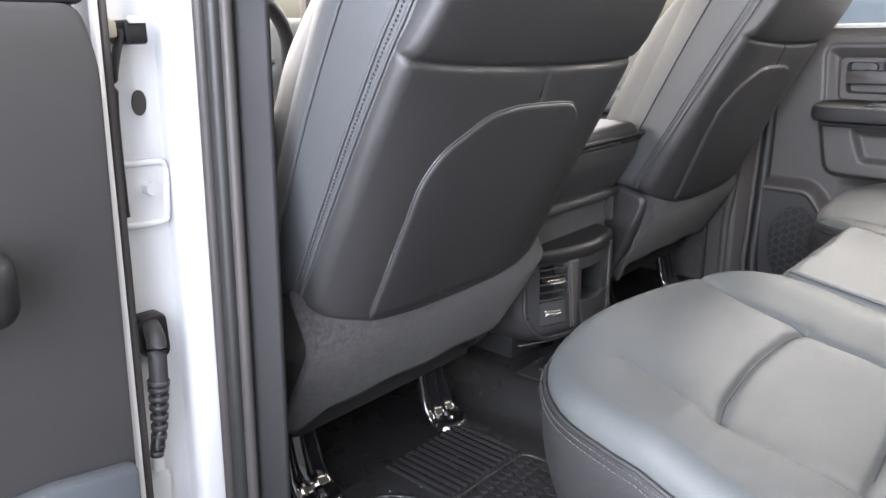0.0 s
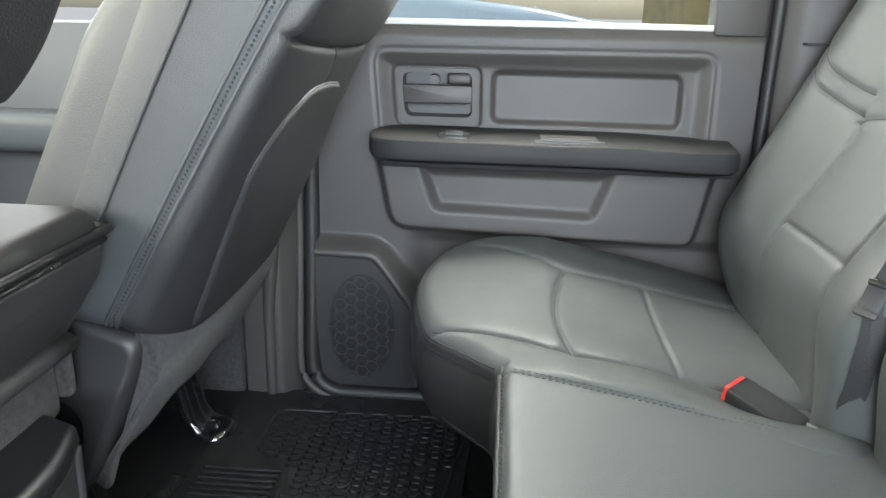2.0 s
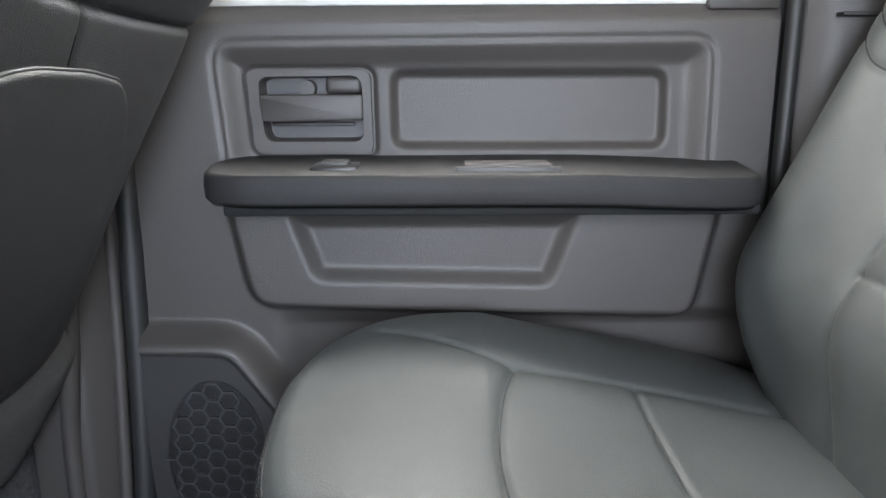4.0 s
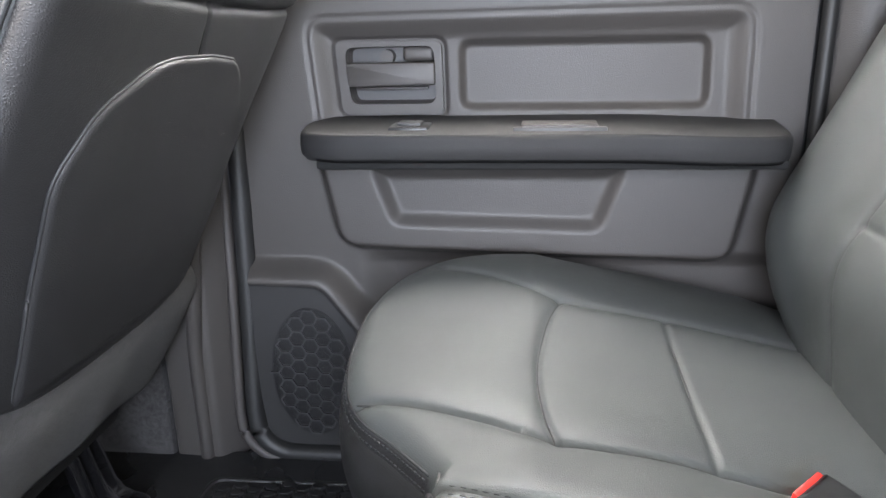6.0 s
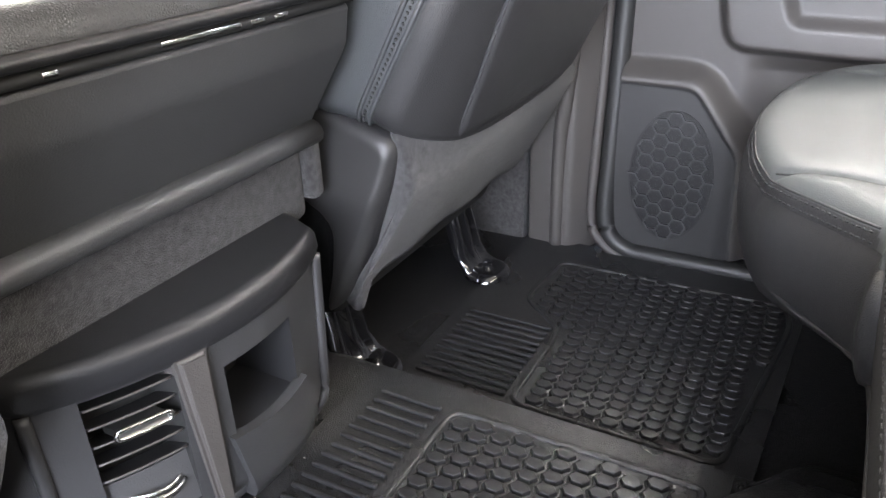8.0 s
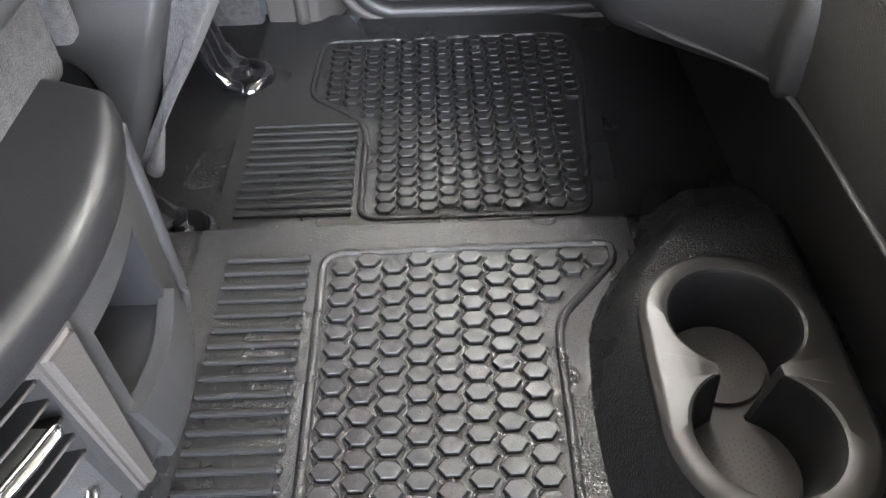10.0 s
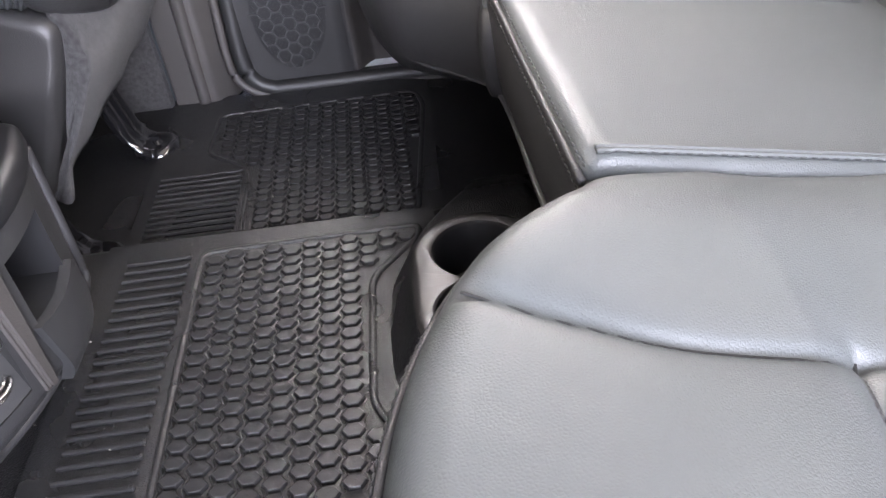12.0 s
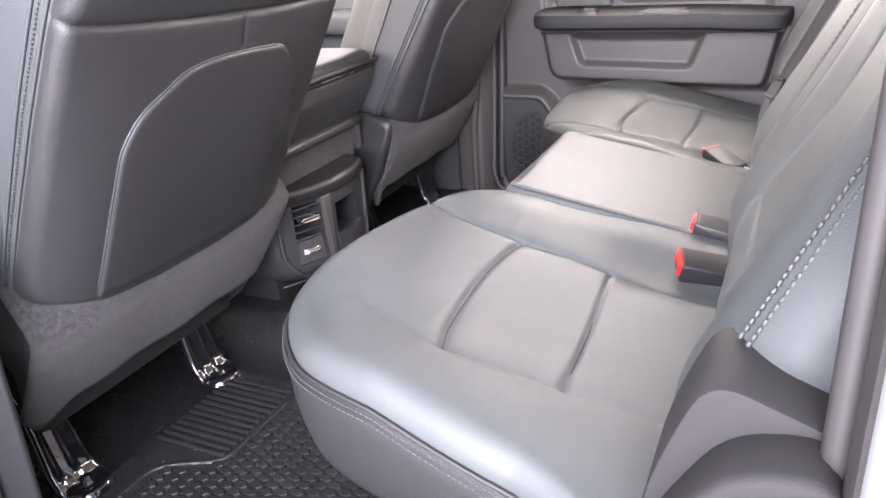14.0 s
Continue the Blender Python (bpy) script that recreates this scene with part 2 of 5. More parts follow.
def stitches(name, pts, material, parent, length=0.0055, gap=0.003, r=0.0009, lift=(0, 0, 0.0005), label="", m=None):
    """A row of thread stitches along a line."""
    P = [np.array(p, float) for p in pts]
    seg = [np.linalg.norm(b - a) for a, b in zip(P, P[1:])]
    cum = np.concatenate([[0], np.cumsum(seg)])
    Q = np.array(P)

    def at(s):
        return np.array([np.interp(s, cum, Q[:, k]) for k in range(3)])
    V, F = [], []
    s = 0.0
    while s + length < cum[-1]:
        a, b = at(s) + lift, at(s + length) + lift
        d = Vector(b - a).normalized()
        side = d.cross(Vector((0, 0, 1)))
        side = side.normalized() if side.length > 1e-3 else Vector((1, 0, 0))
        u = side.cross(d)
        o = len(V)
        for f, w in ((0.0, 0.45), (0.25, 1.0), (0.75, 1.0), (1.0, 0.45)):
            p = Vector(a) + (Vector(b) - Vector(a)) * f
            for c, t in ((1, 0), (0, 1), (-1, 0), (0, -1)):
                V.append(p + side * (c * r * w) + u * (t * r * w))
        for i in range(3):
            for k in range(4):
                F.append((o + 4 * i + k, o + 4 * i + (k + 1) % 4, o + 4 * i + 4 + (k + 1) % 4, o + 4 * i + 4 + k))
        F.append((o + 3, o + 2, o + 1, o))
        F.append((o + 12, o + 13, o + 14, o + 15))
        s += length + gap
    return mesh_ob(name, V, F, material, parent, label, True, m)


def seg_dist(X, Y, pts):
    """Distance of grid points from a line of points."""
    D = np.full(X.shape, 9.0)
    for (ax, ay), (bx, by) in zip(pts, pts[1:]):
        ex, ey = bx - ax, by - ay
        t = np.clip(((X - ax) * ex + (Y - ay) * ey) / (ex * ex + ey * ey + 1e-12), 0, 1)
        D = np.minimum(D, np.hypot(X - ax - t * ex, Y - ay - t * ey))
    return D


def polar_outline(outline, centre, nth):
    """Radius of a closed outline round a centre, at even angles."""
    O = np.array(outline) - np.array(centre)
    ang = np.unwrap(np.arctan2(O[:, 1], O[:, 0]))
    if ang[-1] < ang[0]:
        O, ang = O[::-1], ang[::-1]
    th = np.linspace(0, 2 * np.pi, nth, endpoint=False)
    R = np.zeros(nth)
    A, B = O, np.roll(O, -1, axis=0)
    for i, t in enumerate(th):
        d = np.array([math.cos(t), math.sin(t)])
        e = B - A
        den = d[0] * e[:, 1] - d[1] * e[:, 0]
        den[np.abs(den) < 1e-12] = 1e-12
        s = (A[:, 0] * e[:, 1] - A[:, 1] * e[:, 0]) / den
        q = (A[:, 0] * d[1] - A[:, 1] * d[0]) / den
        ok = (q >= -1e-6) & (q <= 1 + 1e-6) & (s > 0)
        R[i] = s[ok].max() if ok.any() else 0.01
    return th, R


def pad(name, outline, centre, top, material, parent=None, label="", edge=0.02, skirt=(), nth=360, rings=70, m=None, back=None, flare=None):
    """A padded panel: top(x, y) gives its height, the rim is rounded over edge, and the skirt
    (steps of depth and outset) goes down from the rim. back: height at which it closes below."""
    th, R = polar_outline(outline, centre, nth)
    inner = np.linspace(0.02, 1, rings)
    rmean = R.mean()
    near = 1 - edge / rmean * (1 - np.sin(np.linspace(0, np.pi / 2, 9)))
    ks = np.unique(np.concatenate([inner[inner < near[0] - 1e-3], near]))
    c, s = np.cos(th), np.sin(th)
    k2, t2 = np.meshgrid(ks, np.arange(nth), indexing="ij")
    X = centre[0] + k2 * R[t2] * c[t2]
    Y = centre[1] + k2 * R[t2] * s[t2]
    d = (1 - k2) * R[t2]
    Z = top(X, Y)
    q = np.clip(1 - d / edge, 0, 1)
    Z = Z - edge * (1 - np.sqrt(np.clip(1 - q * q, 0, 1)))
    rows = [np.stack([X[i], Y[i], Z[i]], 1) for i in range(len(ks))]
    rim = rows[-1]
    for depth, out in skirt:
        r = rim.copy()
        r[:, 0] += c * out
        r[:, 1] += s * out
        r[:, 2] -= depth
        rows.append(r)
    if back is not None:
        r = rows[-1].copy()
        r[:, 2] = back
        rows.append(r)
        r = r.copy()
        r[:, 0] = centre[0] + (r[:, 0] - centre[0]) * 0.02
        r[:, 1] = centre[1] + (r[:, 1] - centre[1]) * 0.02
        rows.append(r)
    V = np.concatenate(rows + [np.array([[centre[0], centre[1], float(top(np.array([centre[0]]), np.array([centre[1]]))[0])]])])
    F = []
    n = len(rows)
    for i in range(n - 1):
        for j in range(nth):
            a, b = i * nth + j, i * nth + (j + 1) % nth
            F.append((a, a + nth, b + nth, b))
    o = n * nth
    for j in range(nth):
        F.append((o, j, (j + 1) % nth))
    return mesh_ob(name, V, F, material, parent, label, True, m)


def rounded(poly, r, n=6):
    """A polygon with its corners rounded."""
    out = []
    k = len(poly)
    P = [np.array(p, float) for p in poly]
    for i in range(k):
        a, b, c = P[i - 1], P[i], P[(i + 1) % k]
        u, v = a - b, c - b
        q = min(r, np.linalg.norm(u) * 0.45, np.linalg.norm(v) * 0.45)
        p0, p1 = b + u / np.linalg.norm(u) * q, b + v / np.linalg.norm(v) * q
        for s in np.linspace(0, 1, n):
            out.append(tuple((1 - s) ** 2 * p0 + 2 * s * (1 - s) * b + s * s * p1))
    return out


def grid_ob(name, xs, ys, zf, material, parent=None, label=""):
    X, Y = np.meshgrid(xs, ys, indexing="ij")
    Z = zf(X, Y)
    V = np.stack([X.ravel(), Y.ravel(), Z.ravel()], 1)
    ny = len(ys)
    F = [(i * ny + j, (i + 1) * ny + j, (i + 1) * ny + j + 1, i * ny + j + 1) for i in range(len(xs) - 1) for j in range(ny - 1)]
    return mesh_ob(name, V, F, material, parent, label)


def smooth01(a, b, x):
    t = np.clip((x - a) / (b - a), 0, 1)
    return t * t * (3 - 2 * t)


# ---- the cab: floor, walls, roof ----
FLOOR_Z = -0.045


def floor_z(X, Y):
    hump = smooth01(-0.27, -0.16, X) * (1 - smooth01(0.26, 0.33, X))
    z = FLOOR_Z + 0.052 * hump
    return z


floor = grid_ob("floor", np.linspace(-0.86, 0.84, 240), np.linspace(-0.65, 1.9, 90), floor_z, VINYL)
tagged(floor, "black grained vinyl cab floor with a low centre hump", "floor", kind="structure")
tagged(part("cab_base", box_bm(-0.86, 0.9, -0.65, 1.9, -0.16, -0.06), UNLIT_BLACK), "dark underside of the cab floor", "floor", kind="structure")

roof = part("ceiling", box_bm(-0.80, 0.80, -0.62, 1.25, 1.14, 1.19, 0.02), HEADLINER, smooth=False)
tagged(roof, "pale cloth headliner of the cab roof", "ceiling", kind="structure")
roof_skin = part("roof_panel", box_bm(-0.82, 0.82, -0.66, 1.3, 1.192, 1.21, 0.006), PAINT)
tagged(roof_skin, "white painted roof panel above the headliner", "roof", kind="structure")

# rear wall with its window
bm = box_bm(-0.86, 0.86, -0.66, -0.56, -0.1, 0.72)
for a in ((-0.86, -0.62, 0.72, 1.14), (0.62, 0.86, 0.72, 1.14), (-0.62, 0.62, 1.08, 1.14)):
    box_bm(a[0], a[1], -0.66, -0.56, a[2], a[3], bm=bm)
tagged(part("wall_rear", bm, TRIM), "grey trim on the rear wall of the cab", "wall", kind="structure")
# front: windscreen posts, scuttle, footwell wall
bm = box_bm(-0.86, 0.86, 1.86, 1.9, -0.1, 0.62)
for sx in (-1, 1):
    v = [(sx * 0.80, 1.2, 1.16), (sx * 0.72, 1.2, 1.16), (sx * 0.78, 1.95, 0.62), (sx * 0.88, 1.95, 0.62)]
    w = [bm.verts.new((a, b, c)) for a, b, c in v] + [bm.verts.new((a, b - 0.08, c)) for a, b, c in v]
    for f in ((0, 1, 2, 3), (4, 5, 6, 7), (0, 1, 5, 4), (1, 2, 6, 5), (2, 3, 7, 6), (3, 0, 4, 7)):
        bm.faces.new([w[i] for i in f])
bmesh.ops.recalc_face_normals(bm, faces=bm.faces)
tagged(part("wall_front", bm, TRIM_DARK), "dark bulkhead with the windscreen posts", "wall", kind="structure")


def poly_sdf(X, Y, poly):
    """Signed distance to a closed polygon, positive inside."""
    D = seg_dist(X, Y, list(poly) + [poly[0]])
    inside = np.zeros(X.shape, bool)
    k = len(poly)
    for i in range(k):
        (x1, y1), (x2, y2) = poly[i], poly[(i + 1) % k]
        if y1 == y2:
            continue
        hit = ((y1 > Y) != (y2 > Y)) & (X < (x2 - x1) * (Y - y1) / (y2 - y1) + x1)
        inside ^= hit
    return np.where(inside, D, -D)


# ---- passenger side: rear door, pillars, windows ----
DOOR_X = 0.80
UPPER = rounded([(0.415, 0.622), (-0.178, 0.626), (-0.181, 0.45), (0.402, 0.45)], 0.03)
RECESS = rounded([(0.207, 0.592), (-0.130, 0.592), (-0.132, 0.492), (0.206, 0.493)], 0.022)
LOWER = rounded([(0.412, 0.46), (0.381, 0.299), (-0.170, 0.281), (-0.203, 0.46)], 0.035)
POCKET = rounded([(0.335, 0.425), (0.303, 0.333), (0.006, 0.326), (-0.030, 0.425)], 0.02)
SPEAKER = rounded([(0.56, 0.252), (0.408, 0.250), (0.335, 0.15), (0.325, -0.038), (0.56, -0.038)], 0.02)
CAVITY = rounded([(0.362, 0.582), (0.238, 0.583), (0.236, 0.505), (0.356, 0.505)], 0.014)
BEZEL = rounded([(0.377, 0.591), (0.226, 0.591), (0.224, 0.489), (0.370, 0.490)], 0.012)


def door_x(Y, Z):
    x = np.full(Y.shape, DOOR_X)
    x += 0.014 * smooth01(0.0, 0.035, poly_sdf(Y, Z, UPPER)) + 0.0025 * np.exp(-(seg_dist(Y, Z, UPPER + UPPER[:1]) / 0.003) ** 2)
    x += 0.011 * smooth01(0.0, 0.012, poly_sdf(Y, Z, RECESS))
    x -= 0.022 * smooth01(-0.004, 0.012, poly_sdf(Y, Z, LOWER))
    x += 0.014 * smooth01(0.0, 0.024, poly_sdf(Y, Z, POCKET))
    x -= 0.032 * smooth01(-0.034, 0.0, poly_sdf(Y, Z, SPEAKER))
    x += 0.004 * smooth01(0.004, 0.006, poly_sdf(Y, Z, SPEAKER))
    x += 0.030 * smooth01(-0.002, 0.004, poly_sdf(Y, Z, CAVITY)) + 0.006 * np.exp(-(seg_dist(Y, Z, BEZEL + BEZEL[:1]) / 0.0028) ** 2)
    x += 0.016 * smooth01(0.30, 0.27, Z) * smooth01(0.36, 0.30, Y)
    x += 0.012 * smooth01(0.64, 0.668, Z)
    return x


door = thing("door_1", "closed rear passenger door with grey moulded inner panel", "door", kind="structure")
ys, zs = np.linspace(-0.25, 0.52, 260), np.linspace(-0.022, 0.668, 236)
Yg, Zg = np.meshgrid(ys, zs, indexing="ij")
Xg = door_x(Yg, Zg)
V = np.stack([Xg.ravel(), Yg.ravel(), Zg.ravel()], 1)
nz = len(zs)
F = [(i * nz + j, i * nz + j + 1, (i + 1) * nz + j + 1, (i + 1) * nz + j) for i in range(len(ys) - 1) for j in range(nz - 1)]
panel = mesh_ob("inner_panel", V, F, TRIM, door, "grey moulded plastic with shallow recesses")
panel.data.materials.append(GRILLE_PLASTIC)
inside = (poly_sdf(Yg, Zg, SPEAKER) > 0.003).ravel()
for p in panel.data.polygons:
    if inside[p.vertices[0]] and inside[p.vertices[2]]:
        p.material_index = 1
part("door_shell", prism_bm([(-0.25, -0.06), (0.52, -0.06), (0.52, 0.660), (-0.25, 0.660)], "x", 0.845, 0.93), PAINT, door, "white painted outer skin")
# belt strip and window
part("belt_strip", box_bm(0.808, 0.84, -0.17, 0.52, 0.662, 0.672, 0.003), mat("pale sealing strip", (0.55, 0.55, 0.53), 0.4), door, "pale strip along the window sill")
frame_bm = box_bm(0.80, 0.86, -0.25, -0.165, 0.655, 1.08, 0.006)
box_bm(0.80, 0.86, 0.47, 0.53, 0.655, 1.08, 0.006, bm=frame_bm)
box_bm(0.80, 0.86, -0.25, 0.53, 1.06, 1.12, 0.006, bm=frame_bm)
part("window_frame", frame_bm, TRIM, door)
pane = part("window_pane", box_bm(0.828, 0.832, -0.166, 0.471, 0.66, 1.065), glass, door, "clear side window")
pane.visible_shadow = False
# bezel with handle
bez = thing("bezel", "", "")
bez.parent = door
for k in ("label", "category"):
    if k in bez:
        del bez[k]
bm = bmesh.new()
n = len(BEZEL)
BZ = [tuple(np.array(p) + (np.array((0.2985, 0.541)) - np.array(p)) * 0.025) for p in BEZEL]
o0 = [bm.verts.new((0.822, p[0], p[1])) for p in BZ]
o1 = [bm.verts.new((0.808, p[0], p[1])) for p in BZ]
i1 = [bm.verts.new((0.808, p[0], p[1])) for p in CAVITY]
i0 = [bm.verts.new((0.838, p[0], p[1])) for p in CAVITY]
for i in range(n):
    j = (i + 1) % n
    for a, b in ((o0, o1), (o1, i1), (i1, i0)):
        bm.faces.new((a[i], a[j], b[j], b[i]))
bmesh.ops.recalc_face_normals(bm, faces=bm.faces)
part("bezel_frame", bm, TRIM, bez)
part("cup_plate", box_bm(0.838, 0.842, 0.232, 0.366, 0.5, 0.59), TRIM_DARK, bez)
part("handle", prism_bm(rounded([(0.3605, 0.561), (0.2365, 0.561), (0.2365, 0.531), (0.357, 0.529)], 0.004, 4), "x", 0.800, 0.826, 0.003), TRIM, bez, "flat grey pull handle")
part("thumb_rest", box_bm(0.812, 0.836, 0.238, 0.282, 0.562, 0.582, 0.006, 3), TRIM, bez)
bm = bmesh.new()
bmesh.ops.create_cone(bm, cap_ends=True, segments=28, radius1=0.0105, radius2=0.0095, depth=0.016, matrix=pose(0.83, 0.306, 0.568, 0, -90, 0))
part("lock_tab", bm, TRIM, bez)
part("lower_lip", box_bm(0.826, 0.84, 0.250, 0.352, 0.523, 0.527, 0.0015), TRIM, bez)
# armrest
arm_out = rounded([(0.83, 0.378), (0.775, 0.414), (0.700, 0.402), (0.682, 0.362), (0.678, 0.10), (0.680, -0.12), (0.692, -0.208), (0.83, -0.218)], 0.03)
pad("armrest", arm_out, (0.752, 0.10), lambda X, Y: 0.487 - 0.055 * (0.80 - X) - 0.006 * smooth01(0.0, -0.2, Y), ARMREST, door, "charcoal padded armrest", edge=0.007, skirt=((0.008, 0.001), (0.022, 0.0), (0.028, -0.006)), nth=300, rings=30, back=0.446)
# shade under the armrest, put in as a near-black strip
part("armrest_shadow_gap", box_bm(0.700, 0.82, -0.205, 0.382, 0.433, 0.4455, 0.004), UNLIT_BLACK, door, "near-black strip giving the shaded gap below the armrest")
part("pull_cup", box_bm(0.712, 0.750, 0.022, 0.118, 0.476, 0.4888, 0.003), TRIM, door, "grey pull cup set in the armrest")
part("pull_cup_edge", box_bm(0.702, 0.7115, 0.012, 0.128, 0.476, 0.4862, 0.002), TRIM_DARK, door)
part("window_switch_plate", box_bm(0.712, 0.762, 0.236, 0.288, 0.474, 0.4862, 0.003), BLACK, door)
part("window_switch", box_bm(0.724, 0.752, 0.246, 0.278, 0.484, 0.4905, 0.003), TRIM_DARK, door)
part("switch_mark", box_bm(0.740, 0.744, 0.254, 0.258, 0.4905, 0.4912), CHROME, door)
# speaker grille: honeycomb of small raised ribs on a dark oval
th = np.linspace(0, 2 * np.pi, 64, endpoint=False)
oval = [(0.432 + 0.064 * math.cos(a), 0.105 + 0.106 * math.sin(a)) for a in th]
part("speaker_plate", prism_bm(oval, "x", 0.7702, 0.776), BLACK, door, "dark perforated oval speaker plate")
V, F = [], []
s = 0.0132
for i in range(-7, 8):
    for j in range(-12, 13):
        cy, cz = 0.432 + i * 1.5 * s, 0.105 + (j + (i % 2) * 0.5) * s * math.sqrt(3)
        for k in range(6):
            a, b = math.radians(60 * k), math.radians(60 * k + 60)
            if k > 2:
                continue
            p, q = (cy + s * math.cos(a), cz + s * math.sin(a)), (cy + s * math.cos(b), cz + s * math.sin(b))
            if max(((u - 0.432) / 0.066) ** 2 + ((w - 0.105) / 0.108) ** 2 for u, w in (p, q)) > 1:
                continue
            d = np.array(q) - np.array(p)
            nrm = np.array([-d[1], d[0]]) / np.linalg.norm(d) * 0.0013
            o = len(V)
            for x in (0.7702, 0.7662):
                for c in (np.array(p) + nrm, np.array(q) + nrm, np.array(q) - nrm, np.array(p) - nrm):
                    V.append((x, c[0], c[1]))
            F += [(o + 4, o + 5, o + 6, o + 7), (o, o + 1, o + 5, o + 4), (o + 1, o + 2, o + 6, o + 5), (o + 2, o + 3, o + 7, o + 6), (o + 3, o, o + 4, o + 7)]
tagged(mesh_ob("speaker_grille", V, F, TRIM_DARK, door, "honeycomb speaker grille", smooth=False), kind="stuff")
V, F = [], []
for i in range(-26, 27):
    for j in range(-44, 45):
        cy, cz = 0.432 + i * 0.0025, 0.105 + (j + (i % 2) * 0.5) * 0.0025
        if ((cy - 0.432) / 0.062) ** 2 + ((cz - 0.105) / 0.104) ** 2 > 1:
            continue
        o = len(V)
        r = 0.00075
        for x, w in ((0.7701, 1.0), (0.7694, 0.6)):
            V += [(x, cy + r * w, cz), (x, cy, cz + r * w), (x, cy - r * w, cz), (x, cy, cz - r * w)]
        F += [(o + 4, o + 5, o + 6, o + 7)] + [(o + k, o + (k + 1) % 4, o + 4 + (k + 1) % 4, o + 4 + k) for k in range(4)]
tagged(mesh_ob("speaker_mesh", V, F, BLACK, door, "fine dotted mesh behind the honeycomb", smooth=False), kind="stuff")

# door seal, two beads along the opening
for dx, dy, r, mt in ((0.0, 0.0, 0.015, SEAL_BLACK), (-0.008, 0.022, 0.008, SEAL)):
    path = [(0.805 + dx, 0.528 + dy, 1.1), (0.805 + dx, 0.528 + dy, 0.6), (0.797 + dx, 0.530 + dy, 0.30), (0.782 + dx, 0.531 + dy, 0.12), (0.772 + dx, 0.530 + dy, 0.03), (0.768 + dx, 0.518 + dy, -0.010), (0.766 + dx, 0.488 + 0.6 * dy, -0.030 - 0.4 * dy), (0.766 + dx, 0.44, -0.033 - 0.5 * dy), (0.766 + dx, 0.20, -0.033 - 0.5 * dy), (0.766 + dx, -0.25, -0.033 - 0.5 * dy)]
    ob = tube("door_seal", spline(path, 8), r, mt)
    tagged(ob, "dark rubber seal round the door opening", "door seal", kind="trim")
    ob["kind"] = "structure"

# B-pillar trim and front door on the passenger side
bm = prism_bm(rounded([(0.775, 0.560), (0.748, 0.585), (0.752, 0.66), (0.86, 0.66), (0.86, 0.548), (0.80, 0.548)], 0.008, 4), "z", -0.05, 1.14)
pillar = tagged(part("b_pillar_trim", bm, TRIM, smooth=False), "grey plastic trim over the door pillar", "pillar", kind="structure")
tube("ridge", spline([(0.752, 0.607, -0.04), (0.750, 0.606, 0.14), (0.742, 0.596, 0.22), (0.740, 0.585, 0.32), (0.748, 0.575, 0.5)], 8), 0.012, TRIM, pillar)
front_door = thing("door_2", "slate-grey inner panel of the front passenger door", "door", kind="structure")
part("inner_panel", box_bm(0.79, 0.90, 0.662, 1.86, -0.05, 0.655, 0.01), PANEL_BLUE, front_door)
# added box, only there to darken the lower part of this door
part("added_dark_strip", box_bm(0.762, 0.789, 0.67, 1.6, -0.055, 0.23, 0.01), CARPET, front_door, "added charcoal box that darkens the lower door panel")
part("armrest", box_bm(0.70, 0.80, 0.75, 1.55, 0.43, 0.50, 0.02, 4), PANEL_BLUE, front_door)
part("pull_handle", box_bm(0.72, 0.79, 1.15, 1.45, 0.30, 0.43, 0.02, 3), BLACK, front_door, "black pull pocket")
fr = box_bm(0.80, 0.86, 0.66, 0.72, 0.65, 1.1)
box_bm(0.80, 0.86, 0.66, 1.25, 1.08, 1.14, bm=fr)
part("window_frame", fr, TRIM_DARK, front_door)
# rear quarter behind the door
bm = prism_bm(rounded([(0.80, -0.262), (0.775, -0.30), (0.765, -0.36), (0.775, -0.56), (0.88, -0.56), (0.88, -0.262)], 0.012, 4), "z", -0.05, 1.14)
tagged(part("c_pillar_trim", bm, TRIM), "grey curved trim over the rear pillar", "pillar", kind="structure")
part_gap = part("pillar_gap", box_bm(0.81, 0.85, -0.264, -0.248, -0.05, 1.12), SEAL_BLACK)
tagged(part_gap, "black rubber gap behind the door", "door seal", kind="structure")
tube_ob = tube("door_seal", spline([(0.792, -0.262, 0.2), (0.792, -0.262, 0.6), (0.79, -0.262, 1.1)], 4), 0.010, SEAL_BLACK)
tagged(tube_ob, "dark rubber seal round the door opening", "door seal", kind="structure")
tagged(part("shoulder_belt_cover", box_bm(0.757, 0.775, -0.52, -0.30, 0.645, 0.649, 0.001), SEAL_BLACK), "thin dark joint across the pillar trim", "pillar trim", kind="structure")

# ---- driver side: pillar, open rear door ----
LEAN = Matrix(((1, 0, 0.05, -0.025), (0, 1, 0, 0), (0, 0, 1, 0), (0, 0, 0, 1)))


def leaned(ob):
    ob.data.transform(LEAN)
    return ob


bp = thing("b_pillar", "white painted door pillar with dark inner trim and rubber seal", "pillar", kind="structure")
leaned(part("pillar_face", prism_bm(rounded([(-0.820, 0.625), (-0.828, 0.612), (-0.855, 0.612), (-0.863, 0.622), (-0.863, 0.70), (-0.815, 0.70)], 0.006, 4), "z", -0.12, 1.15), PAINT, bp, "glossy white pillar face"))
leaned(part("hinge_face", box_bm(-0.975, -0.861, 0.640, 0.72, -0.12, 1.15, 0.004), PAINT, bp, "white recessed hinge face"))
leaned(part("trim_cover", prism_bm(rounded([(-0.805, 0.600), (-0.790, 0.588), (-0.772, 0.556), (-0.764, 0.558), (-0.758, 0.66), (-0.815, 0.66)], 0.006, 4), "z", -0.06, 1.14), PILLAR_TRIM, bp, "charcoal inner pillar trim"))
